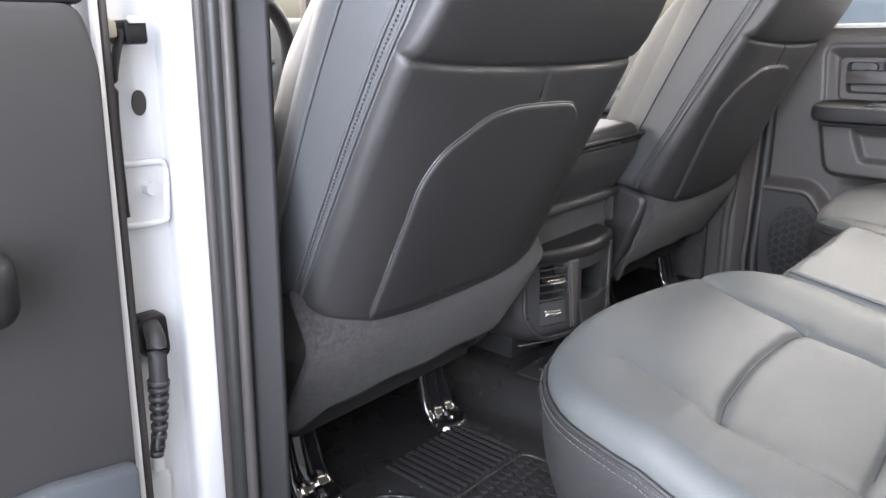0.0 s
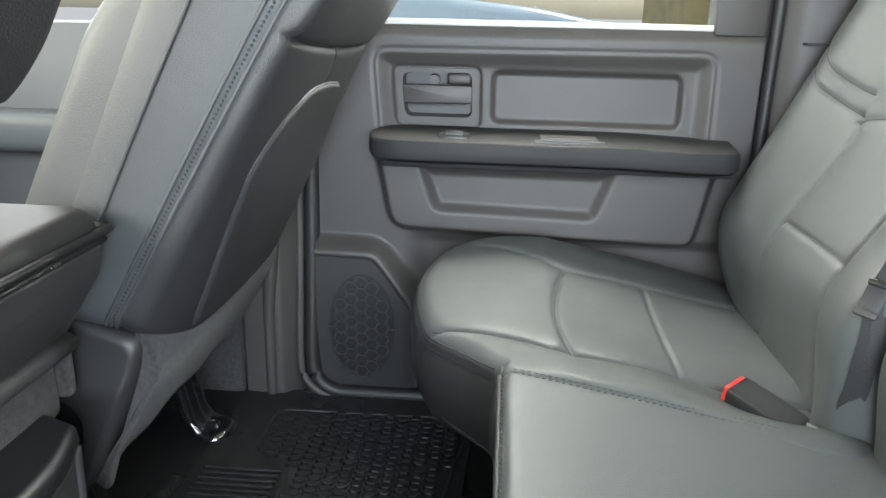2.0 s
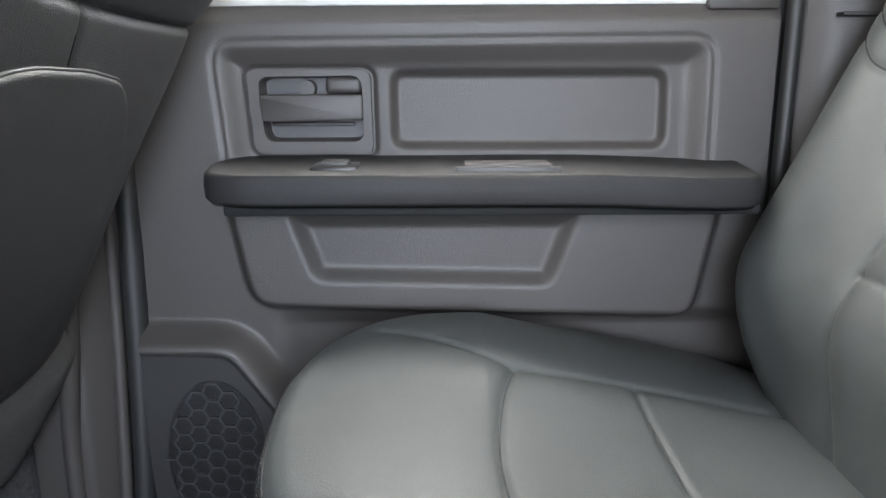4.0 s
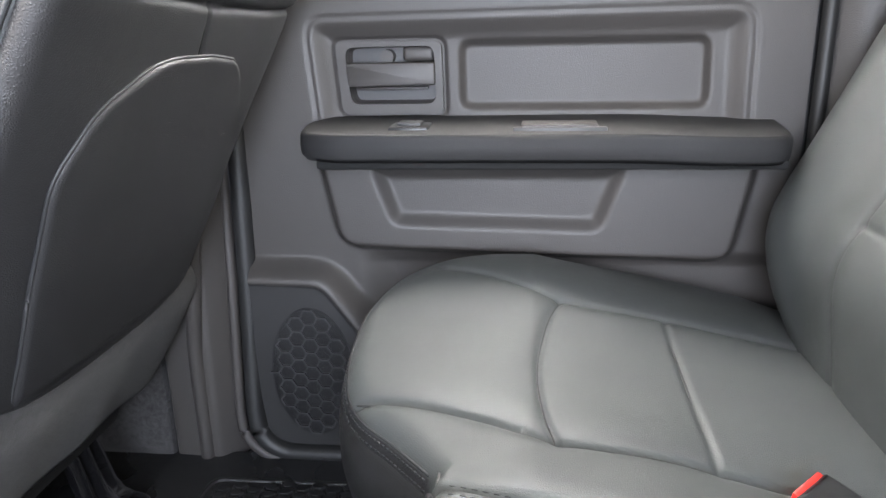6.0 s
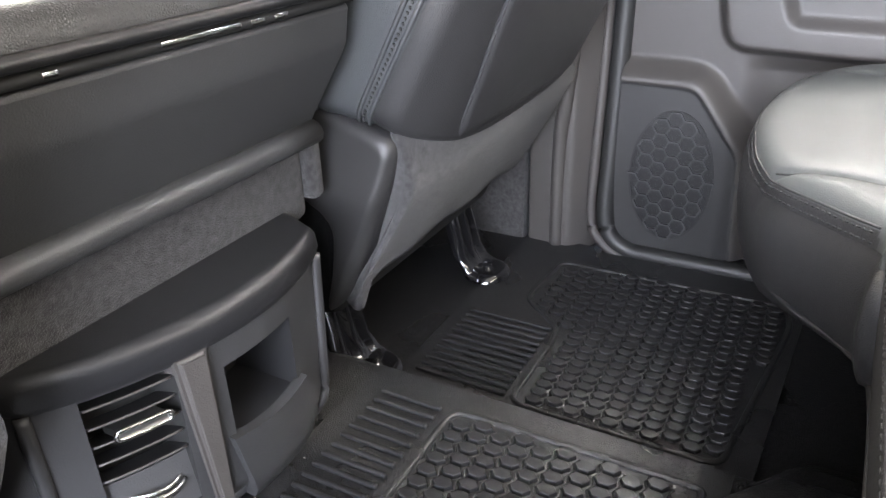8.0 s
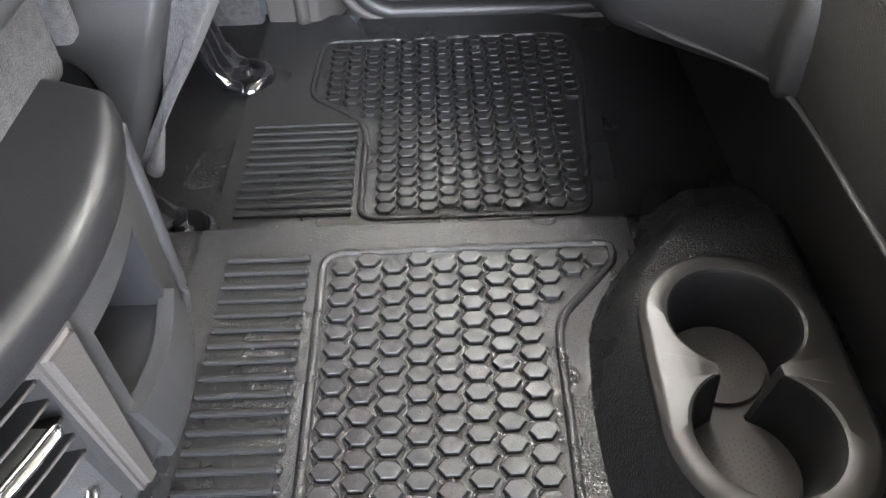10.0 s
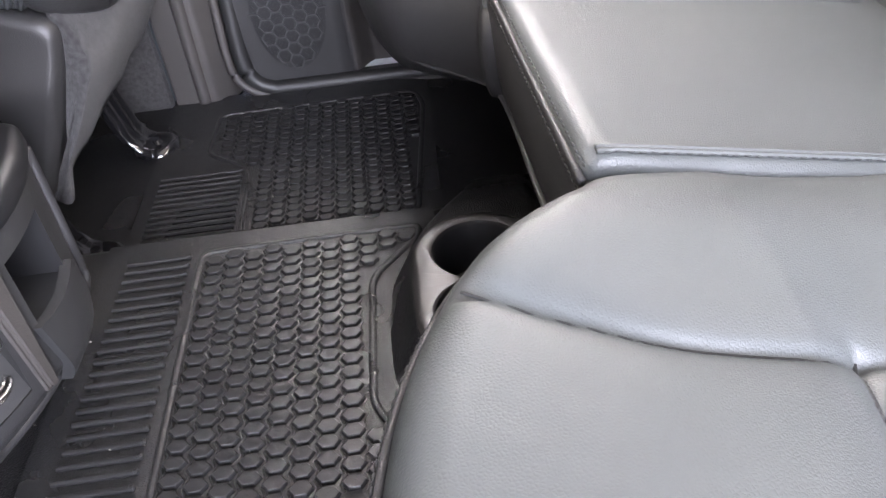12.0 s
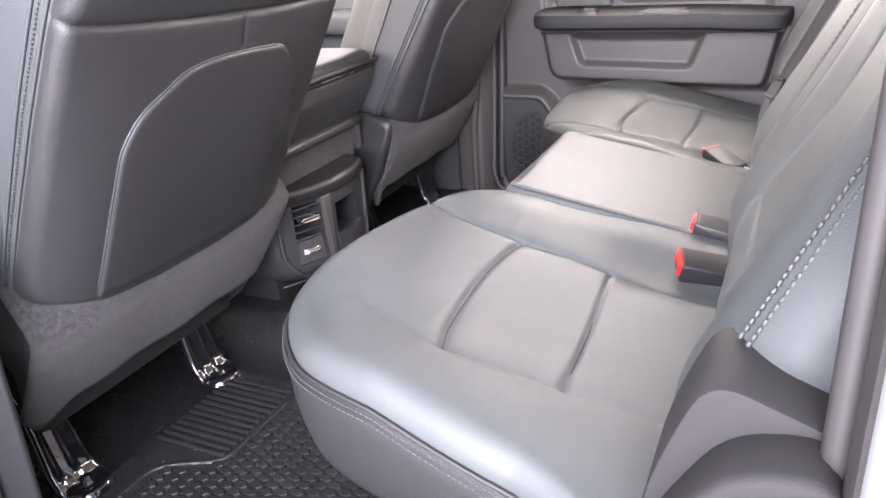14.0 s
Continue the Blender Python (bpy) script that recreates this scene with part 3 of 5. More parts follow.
for x, y, r, mt in ((-0.812, 0.600, 0.011, SEAL_BLACK), (-0.822, 0.613, 0.008, SEAL), (-0.803, 0.588, 0.008, SEAL)):
    leaned(tube("seal_bead", [(x, y, z) for z in np.linspace(-0.1, 1.14, 12)], r, mt, bp))
part("sill_plate", box_bm(-0.86, -0.80, -0.30, 0.62, -0.10, -0.035, 0.008), BLACK, bp, "black sill plate")
# hinge
leaned(part("hinge_plate", prism_bm(rounded([(-0.925, 0.548), (-0.868, 0.546), (-0.870, 0.476), (-0.925, 0.478)], 0.010, 4), "y", 0.630, 0.641), PAINT, bp, "white hinge bolted to the pillar"))
bm = bmesh.new()
rim = rounded([(-0.925, 0.548), (-0.868, 0.546), (-0.870, 0.476), (-0.925, 0.478)], 0.010, 4)
ob = tube("hinge_rim", [(p[0], 0.629, p[1]) for p in rim], 0.004, PAINT, bp, closed=True)
leaned(ob)
bm = bmesh.new()
bmesh.ops.create_cone(bm, cap_ends=True, segments=6, radius1=0.009, radius2=0.008, depth=0.012, matrix=pose(-0.890, 0.624, 0.518, 90, 0, 0))
leaned(part("hinge_bolt", bm, PAINT, bp, "hexagonal painted bolt"))
bm = bmesh.new()
bmesh.ops.create_cone(bm, cap_ends=True, segments=24, radius1=0.010, radius2=0.010, depth=0.004, matrix=pose(-0.888, 0.639, 0.612, 90, 0, 0) @ Matrix.Diagonal((0.8, 1.4, 1, 1)))
leaned(part("pillar_plug", bm, TRIM, bp, "grey oval plug"))
leaned(part("lower_hinge", box_bm(-0.93, -0.895, 0.622, 0.641, 0.10, 0.165, 0.006), PAINT, bp, "lower white hinge"))
bm = bmesh.new()
bmesh.ops.create_cone(bm, cap_ends=True, segments=12, radius1=0.008, radius2=0.007, depth=0.02, matrix=pose(-0.915, 0.615, 0.19, 0, 0, 0))
leaned(part("hinge_pin", bm, PAINT, bp))
# wiring boot between pillar and door
boot = thing("wiring_boot", "black rubber wiring boot between pillar and door", "wiring boot")
part("grommet", prism_bm(rounded([(-0.930, 0.372), (-0.893, 0.372), (-0.893, 0.318), (-0.912, 0.312), (-0.930, 0.33)], 0.012, 5), "y", 0.618, 0.642, 0.004), BLACK, boot, "rounded black grommet")
ob = tube("elbow", spline([(-0.916, 0.615, 0.362), (-0.920, 0.598, 0.35), (-0.924, 0.592, 0.33), (-0.927, 0.590, 0.30)], 6), 0.011, TRIM_DARK, boot)
pts = spline([(-0.927, 0.590, 0.305), (-0.931, 0.588, 0.28), (-0.936, 0.585, 0.25), (-0.945, 0.580, 0.225)], 8)
for i, p in enumerate(pts[::3]):
    ob = tube("bellow", [tuple(p), tuple(p + np.array((-0.001, 0, -0.006)))], 0.0125 - 0.0006 * i, TRIM_DARK, boot, sides=12)
tube("conduit", pts, 0.008, BLACK, boot)
# striker bracket high on the pillar
chk = thing("door_check", "black door check bracket with pale bumper", "bracket")
part("bracket", box_bm(-0.905, -0.880, 0.600, 0.642, 0.675, 0.70, 0.004), BLACK, chk)
part("bumper", box_bm(-0.925, -0.912, 0.60, 0.63, 0.682, 0.700, 0.004), mat("cream plastic", (0.6, 0.55, 0.42), 0.5), chk, "cream bumper")
part("bolt", box_bm(-0.902, -0.885, 0.59, 0.60, 0.696, 0.704, 0.002), PAINT, chk)
tube("strap", spline([(-0.905, 0.61, 0.69), (-0.925, 0.60, 0.64), (-0.935, 0.59, 0.58), (-0.94, 0.585, 0.50)], 6), 0.006, BLACK, chk, flat=0.5)

# open rear door on the driver's side
od = thing("door_3", "open rear driver-side door with dark inner panel", "door", kind="structure")
pan = rounded([(-0.972, -0.06), (-0.966, 0.66), (-0.980, 0.715), (-1.85, 0.73), (-1.85, -0.06)], 0.02)
leaned(part("inner_panel", prism_bm(pan, "y", 0.545, 0.60, 0.006), TRIM_DARK, od, "dark grained inner panel"))
leaned(part("door_edge", box_bm(-0.965, -0.953, 0.566, 0.68, -0.10, 0.73, 0.005), PAINT, od, "white painted door edge"))
leaned(part("outer_skin", box_bm(-1.86, -0.952, 0.60, 0.70, -0.12, 0.70, 0.01), PAINT, od, "white outer skin"))
leaned(tube("edge_seal", [(-0.947, 0.575, z) for z in np.linspace(-0.1, 0.72, 16)], 0.0045, SEAL, od, "grey edge seal"))
leaned(part("armrest", box_bm(-1.75, -1.075, 0.485, 0.55, 0.445, 0.515, 0.02, 4), BLACK, od, "black armrest"))
leaned(part("lower_pocket", prism_bm([(-1.8, -0.05), (-0.975, -0.05), (-0.975, 0.250), (-1.06, 0.264), (-1.8, 0.272)], "y", 0.525, 0.55, 0.008), PANEL_BLUE, od, "slate lower map pocket"))
leaned(part("belt_strip", box_bm(-1.85, -0.975, 0.545, 0.59, 0.713, 0.735, 0.006), BLACK, od))
fr = box_bm(-1.85, -1.80, 0.58, 0.62, 0.72, 1.12)
box_bm(-1.0, -0.955, 0.58, 0.62, 0.72, 1.12, bm=fr)
box_bm(-1.85, -0.955, 0.58, 0.62, 1.08, 1.12, bm=fr)
leaned(part("window_frame", fr, PAINT, od, "white window frame"))
# front door on the driver's side, closed
fd = thing("door_4", "closed front driver door with dark inner panel", "door", kind="structure")
part("inner_panel", box_bm(-0.92, -0.80, 0.74, 1.86, -0.08, 0.66, 0.01), TRIM_DARK, fd)
part("armrest", box_bm(-0.80, -0.72, 0.85, 1.5, 0.43, 0.50, 0.02, 4), BLACK, fd)
part("window_frame", box_bm(-0.86, -0.80, 0.70, 0.76, 0.65, 1.14), TRIM_DARK, fd)
# rear edge of the driver-side opening
cp = thing("c_pillar", "rear edge of the door opening, white paint and grey trim", "pillar", kind="structure")
part("trim_cover", prism_bm(rounded([(-0.822, -0.298), (-0.812, -0.315), (-0.810, -0.38), (-0.812, -0.56), (-0.87, -0.56), (-0.87, -0.298)], 0.012, 4), "z", -0.05, 1.14), TRIM, cp, "grey pillar trim")
tube("seal_bead", [(-0.817, -0.294, z) for z in np.linspace(-0.1, 1.14, 10)], 0.009, SEAL, cp, "grey rubber seal")
part("body_side", prism_bm(rounded([(-0.835, -0.302), (-0.90, -0.302), (-0.90, -0.60), (-0.835, -0.60)], 0.015, 4), "z", -0.15, 1.16), PAINT, cp, "white painted body side")
part("wheel_arch_trim", prism_bm(rounded([(-0.165, -0.05), (-0.165, 0.27), (-0.195, 0.35), (-0.235, 0.418), (-0.30, 0.428), (-0.32, -0.05)], 0.03, 6), "x", -0.85, -0.798, 0.008, 3), SHIELD, cp, "grey moulded wheel arch trim")

# ---- rear bench ----
bench = thing("rear_bench_seat", "grey leather rear bench with dark leather front boxing", "bench seat")
SHAPES = {
    1: [(0.192, 0.160), (0.225, 0.172), (0.285, 0.212), (0.340, 0.255), (0.41, 0.284), (0.52, 0.300), (0.60, 0.296), (0.675, 0.266), (0.735, 0.205), (0.755, 0.08), (0.755, -0.24), (0.19, -0.24), (0.185, 0.0)],
    -1: [(0.150, 0.150), (0.166, 0.182), (0.188, 0.214), (0.213, 0.242), (0.246, 0.267), (0.290, 0.287), (0.335, 0.298), (0.40, 0.309), (0.50, 0.311), (0.57, 0.298), (0.645, 0.235), (0.685, 0.172), (0.712, 0.07), (0.735, -0.06), (0.745, -0.24), (0.15, -0.24), (0.14, 0.0)],
}


def groove(z, d, sharp=0.0030, wide=0.006, ws=0.0036, ww=0.012):
    return z - sharp * np.exp(-(d / ws) ** 2) - wide * np.exp(-d / ww)


def cushion_lines(sx):
    inner = spline([(0.247, 0.253), (0.259, 0.233), (0.275, 0.206), (0.296, 0.158), (0.302, 0.08), (0.304, -0.047), (0.298, -0.24)], 6)
    outer = spline([(0.552, 0.205), (0.574, 0.15), (0.60, 0.07), (0.604, -0.052), (0.60, -0.24)], 6)
    if sx > 0:
        inner = spline([(0.362, 0.258), (0.345, 0.20), (0.322, 0.14), (0.302, 0.08), (0.306, -0.047), (0.30, -0.24)], 6)
        outer = spline([(0.675, 0.215), (0.64, 0.15), (0.60, 0.07), (0.604, -0.052), (0.60, -0.24)], 6)
    arc = spline([(0.298, 0.080), (0.35, 0.091), (0.44, 0.096), (0.54, 0.086), (0.60, 0.070)], 6)
    cross = [(0.304, -0.047), (0.45, -0.050), (0.604, -0.052)] if sx > 0 else [(0.304, -0.047), (0.45, -0.056), (0.604, -0.066)]
    return [[(sx * p[0], p[1]) for p in ln] for ln in (inner, outer, arc, cross)]


def cushion(sx, centre_x):
    lines = cushion_lines(sx)
    out = spline([(sx * x, y) for x, y in SHAPES[sx]], 5, closed=True)

    def top(X, Y):
        ax = np.abs(X)
        z = 0.304 + 0.014 * (1 - smooth01(0.0, 0.16, np.abs(ax - 0.67))) - 0.016 * smooth01(0.12, 0.32, Y) ** 1.5 * (1.0 if sx > 0 else smooth01(0.45, 0.62, ax))
        if sx < 0:
            z = z + 0.018 * smooth01(0.04, 0.20, Y) * (1 - smooth01(0.48, 0.66, ax))
        z = z - (0.15 + (0.085 if sx > 0 else 0.04) * smooth01(0.45, 0.68, ax)) * np.clip(0.10 - Y, 0, 1)
        z = z + 0.010 * np.exp(-((ax - 0.21) / 0.05) ** 2)
        z = z - 0.014 * np.exp(-((ax - 0.45) / 0.13) ** 2) * smooth01(0.22, 0.02, Y)
        z = z - (0.028 if sx < 0 else 0.018) * np.exp(-((ax - 0.26) / 0.07) ** 2) * smooth01(0.02, -0.12, Y)
        for k, ln in enumerate(lines):
            d = seg_dist(X, Y, ln)
            soft = sx < 0 and k == 1
            z = groove(z, d, 0.0008 if soft else 0.0034, (0.0060, 0.0034, 0.0045, 0.0010)[k])
        return z
    ob = pad("cushion", out, (centre_x, 0.03), top, LEATHER, bench, edge=0.027 if sx > 0 else 0.032, skirt=(), nth=420, rings=110)
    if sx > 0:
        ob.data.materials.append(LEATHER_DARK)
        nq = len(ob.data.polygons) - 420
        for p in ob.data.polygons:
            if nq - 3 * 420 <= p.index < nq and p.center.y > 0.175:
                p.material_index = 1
    for ln in (lines if sx > 0 else lines[:1] + lines[2:]):
        tube('seam', [(x, y, float(top(np.array([x]), np.array([y]))[0]) + 0.0002) for x, y in ln if y > -0.22], 0.0010, SEAM, bench, 'thin dark seam', sides=5)
    # boxing below the rim
    th, R = polar_outline(out, (centre_x, 0.03), 300)
    rows = []
    zt = np.array([float(top(np.array([centre_x + r * math.cos(a)]), np.array([0.03 + r * math.sin(a)]))[0]) for a, r in zip(th, R)]) - (0.027 if sx > 0 else 0.032)
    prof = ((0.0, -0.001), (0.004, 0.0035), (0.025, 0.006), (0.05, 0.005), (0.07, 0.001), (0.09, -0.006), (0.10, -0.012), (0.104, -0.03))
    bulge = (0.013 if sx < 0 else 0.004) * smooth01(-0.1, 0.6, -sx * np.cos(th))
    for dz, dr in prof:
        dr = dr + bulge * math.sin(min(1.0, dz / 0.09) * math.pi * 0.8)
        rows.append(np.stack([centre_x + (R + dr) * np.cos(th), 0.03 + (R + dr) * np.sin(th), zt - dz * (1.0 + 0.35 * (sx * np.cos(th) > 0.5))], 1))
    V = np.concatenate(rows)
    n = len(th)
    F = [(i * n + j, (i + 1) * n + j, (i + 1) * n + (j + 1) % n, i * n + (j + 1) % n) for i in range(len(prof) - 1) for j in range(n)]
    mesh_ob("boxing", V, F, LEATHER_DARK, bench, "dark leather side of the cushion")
    rim = [(centre_x + (R[j] + 0.003) * math.cos(th[j]), 0.03 + (R[j] + 0.003) * math.sin(th[j]), zt[j] - 0.001) for j in range(n) if 0.03 + R[j] * math.sin(th[j]) > -0.2]
    k0 = max(range(len(rim)), key=lambda i: np.hypot(rim[i][0] - rim[i - 1][0], rim[i][1] - rim[i - 1][1]))
    rim = rim[k0:] + rim[:k0]
    if sx > 0:
        def on_round(deg, lift):
            """A line on the rounded edge, deg above the rim."""
            f = 0.003 + 0.027 * (1 - math.cos(radians(deg))) - lift * math.cos(radians(deg))
            h = 0.001 + 0.027 * math.sin(radians(deg)) + lift * math.sin(radians(deg))
            return [(centre_x + (p[0] - centre_x) * (1 - f / math.hypot(p[0] - centre_x, p[1] - 0.03)), 0.03 + (p[1] - 0.03) * (1 - f / math.hypot(p[0] - centre_x, p[1] - 0.03)), p[2] + h) for p in rim if p[1] > 0.178]
        tube("piping", on_round(34, 0.0002), 0.0012, SEAM, bench, "dark seam along the cushion edge", sides=6)
        for deg in (24, 8):
            stitches("stitching", on_round(deg, 0.0006), SEAM, bench, 0.0048, 0.0026, 0.0011, (0, 0, 0), "dark thread along the cushion edge")
    else:
        tube("piping", rim, 0.0028, LEATHER_DARK, bench, "dark corded piping", sides=6)
    for dz, dr in ((0.005, 0.0048), (0.012, 0.0062)) if sx < 0 else ():
        stitches("stitching", [(centre_x + (p[0] - centre_x) * (1 + dr / 0.3), 0.03 + (p[1] - 0.03) * (1 + dr / 0.3), p[2] - dz) for p in rim], THREAD_MID, bench, 0.0045, 0.0022, 0.0009, (0, 0, 0), "thread along the cushion edge")
    pts = [(x, y, float(top(np.array([x]), np.array([y + 0.004]))[0]) + 0.0006) for x, y in [(sx * t, -0.047 - (0.005 if sx > 0 else 0.019) * (t - 0.304) / 0.3 - 0.005) for t in np.linspace(0.31, 0.60, 40)]]
    stitches("stitching", pts, THREAD, bench, 0.004, 0.0028, 0.0006, (0, 0, 0), "thread across the cushion")
    return top


cushion(1, 0.43)
cushion(-1, -0.43)

# middle cushion
MID = rounded([(-0.150, 0.168), (0.198, 0.168), (0.200, -0.24), (-0.160, -0.24)], 0.012, 4)


def mid_top(X, Y):
    z = 0.322 - 0.185 * np.clip(0.150 - Y, 0, 1)
    for s in (-0.142, 0.190):
        z = z - 0.0022 * np.exp(-((X - s) / 0.0022) ** 2)
    return z


pad("middle_cushion", MID, (0.024, -0.035), mid_top, LEATHER, bench, "flat middle cushion", edge=0.014, skirt=((0.004, 0.0), (0.03, -0.012)), nth=420, rings=90)
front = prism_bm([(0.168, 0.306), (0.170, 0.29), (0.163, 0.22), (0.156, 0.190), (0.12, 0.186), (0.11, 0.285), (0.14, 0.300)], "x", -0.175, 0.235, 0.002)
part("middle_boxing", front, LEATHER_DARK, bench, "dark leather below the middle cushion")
tube("lower_piping", spline([(-0.18, 0.158, 0.188), (0.0, 0.157, 0.188), (0.19, 0.157, 0.188), (0.25, 0.178, 0.186), (0.305, 0.225, 0.184), (0.38, 0.268, 0.182), (0.49, 0.284, 0.180), (0.60, 0.280, 0.178)], 8), 0.004, LEATHER_DARK, bench, "dark lower edge of the boxing", flat=0.6)
tube("piping", [(x, 0.1695, 0.309) for x in np.linspace(-0.155, 0.20, 30)], 0.003, LEATHER_DARK, bench, sides=6)
for dz in (-0.008, 0.007):
    stitches("stitching", [(x, 0.171 - 0.004 * (dz > 0), 0.309 + dz) for x in np.linspace(-0.15, 0.195, 40)], SEAM, bench, 0.005, 0.003, 0.0009, (0, 0, 0))
for s in (-0.142, 0.190):
    for ds in (-0.0045, 0.0045):
        stitches("stitching", [(s + ds, y, float(mid_top(np.array([s + ds]), np.array([y]))[0]) + 0.0003) for y in np.linspace(0.155, -0.2, 40)], SEAM, bench, 0.0044, 0.003, 0.0006, (0, 0, 0))
for ds in (-0.0018, 0.0022):
    tube("cord", [(-0.142 + ds, y, float(mid_top(np.array([-0.142 + ds]), np.array([y]))[0]) + 0.0012) for y in np.linspace(0.158, -0.2, 30)], 0.0019, LEATHER, bench, "raised leather cord", sides=8)
part("base", box_bm(-0.70, 0.72, -0.5, 0.085, -0.05, 0.20), COVER, bench, "black steel base under the cushions")

# backrest in its own leaning frame: u across, v up the back, w out of it
TILT = math.atan(0.45)
BACK = Matrix(((1, 0, 0, 0), (0, -math.sin(TILT), math.cos(TILT), -0.19), (0, math.cos(TILT), math.sin(TILT), 0.27), (0, 0, 0, 1)))


def back_side(sx):
    pts = [(0.205, -0.06), (0.205, 0.30), (0.215, 0.58), (0.30, 0.64), (0.60, 0.64), (0.715, 0.58), (0.765, 0.42), (0.782, 0.28), (0.782, 0.13), (0.755, 0.05), (0.70, 0.0), (0.60, -0.06)]
    if sx < 0:
        pts[5:11] = [(0.725, 0.60), (0.752, 0.46), (0.764, 0.32), (0.764, 0.20), (0.745, 0.10), (0.700, 0.02)]
    out = spline([(sx * x, y) for x, y in rounded(pts, 0.03)], 2, closed=True)
    outer = spline([(0.505, -0.05), (0.522, 0.03), (0.535, 0.08), (0.541, 0.142), (0.539, 0.22), (0.535, 0.28), (0.546, 0.314)], 6)
    inner = spline([(0.28, -0.05), (0.30, 0.03), (0.330, 0.11), (0.335, 0.20), (0.335, 0.32), (0.31, 0.40)], 6)
    cross = [(0.333, 0.142), (0.43, 0.144), (0.541, 0.142)]
    topl = spline([(0.546, 0.303), (0.52, 0.312), (0.45, 0.322), (0.38, 0.328), (0.336, 0.33)], 5)
    bolster = spline([(0.742, 0.376), (0.70, 0.350), (0.667, 0.334), (0.60, 0.321), (0.546, 0.314)], 5)
    topl2 = spline([(0.735, 0.406), (0.69, 0.377), (0.653, 0.361), (0.59, 0.349), (0.546, 0.345)], 5)
    lines = [[(sx * p[0], p[1]) for p in ln] for ln in (outer, inner, cross, topl, bolster, topl2)[:6 if sx > 0 else 3]]

    def top(X, Y):
        ax = np.abs(X)
        z = 0.012 + 0.030 * np.exp(-((ax - 0.69) / 0.075) ** 2) + 0.014 * np.exp(-((ax - 0.25) / 0.06) ** 2) + 0.02 * np.exp(-((Y - 0.08) / 0.12) ** 2) * (1 - 0.8 * smooth01(0.5, 0.68, ax))
        z = z - 0.050 * smooth01(0.12, -0.05, Y)
        for k, ln in enumerate(lines):
            z = groove(z, seg_dist(X, Y, ln), 0.0010 if k == 0 else 0.0026, (0.0050 if sx > 0 else 0.002, 0.004, 0.0015, 0.0015, 0.0015, 0.0015)[k])
        return z
    pad("backrest", out, (sx * 0.49, 0.28), top, LEATHER, bench, edge=0.05 if sx > 0 else 0.032, skirt=((0.05, 0.0), (0.10, -0.005), (0.14, -0.02)) if sx > 0 else ((0.03, 0.0), (0.12, 0.0)), nth=420, rings=110, m=BACK)
    for ln in lines[1:]:
        tube('seam', [(x, y, float(top(np.array([x]), np.array([y]))[0]) + 0.0002) for x, y in ln if y > -0.02 and abs(x) < 0.745], 0.0010, SEAM, bench, 'thin dark seam', sides=5, m=BACK)
    return top


back_side(1)
LB = back_side(-1)
CB = rounded([(-0.205, -0.08), (0.205, -0.08), (0.200, 0.60), (-0.200, 0.60)], 0.03)


def centre_back(X, Y):
    z = 0.034 + 0.012 * np.exp(-((Y - 0.08) / 0.15) ** 2) - 0.02 * (X / 0.2) ** 2 - 0.075 * smooth01(0.13, -0.05, Y)
    for ln in (spline([(-0.17, -0.05), (-0.135, 0.1), (-0.125, 0.25), (-0.13, 0.45), (-0.14, 0.6)], 6),):
        z = groove(z, seg_dist(X, Y, ln), 0.002, 0.001)
    return z


pad("centre_backrest", CB, (0.0, 0.25), centre_back, LEATHER, bench, edge=0.035, skirt=((0.05, 0.0), (0.10, -0.01)), nth=360, rings=80, m=BACK)
pts = [(p[0] + 0.006, p[1], float(centre_back(np.array([p[0] + 0.006]), np.array([p[1]]))[0]) + 0.0006) for p in spline([(-0.17, -0.05), (-0.135, 0.1), (-0.125, 0.25), (-0.13, 0.45), (-0.14, 0.58)], 6)]
stitches("stitching", pts, THREAD, bench, 0.0045, 0.003, 0.0007, (0, 0, 0), m=BACK)
# stitched outer edge and plastic shield of the driver-side backrest
BOLD = mat("light thread", (0.066, 0.066, 0.066), 0.6)
for du in (0.0, 0.0060):
    line = []
    for v in np.linspace(0.165, 0.52, 50):
        u = -0.742 - du + 0.04 * (v - 0.165)
        line.append((u, v, float(LB(np.array([u]), np.array([v]))[0]) + 0.001 - 0.004 * (du > 0)))
    stitches("edge_stitching", line, BOLD, bench, 0.0056, 0.0010, 0.0019, (0, 0, 0), "light-grey thread along the bolster", m=BACK)
part("side_shield", prism_bm(rounded([(-0.172, 0.10), (-0.176, 0.25), (-0.182, 0.345), (-0.198, 0.40), (-0.220, 0.453), (-0.30, 0.424), (-0.45, 0.36), (-0.45, 0.10)], 0.028, 6), "x", -0.806, -0.722, 0.004, 2), SHIELD, bench, "grey plastic shield at the foot of the backrest")


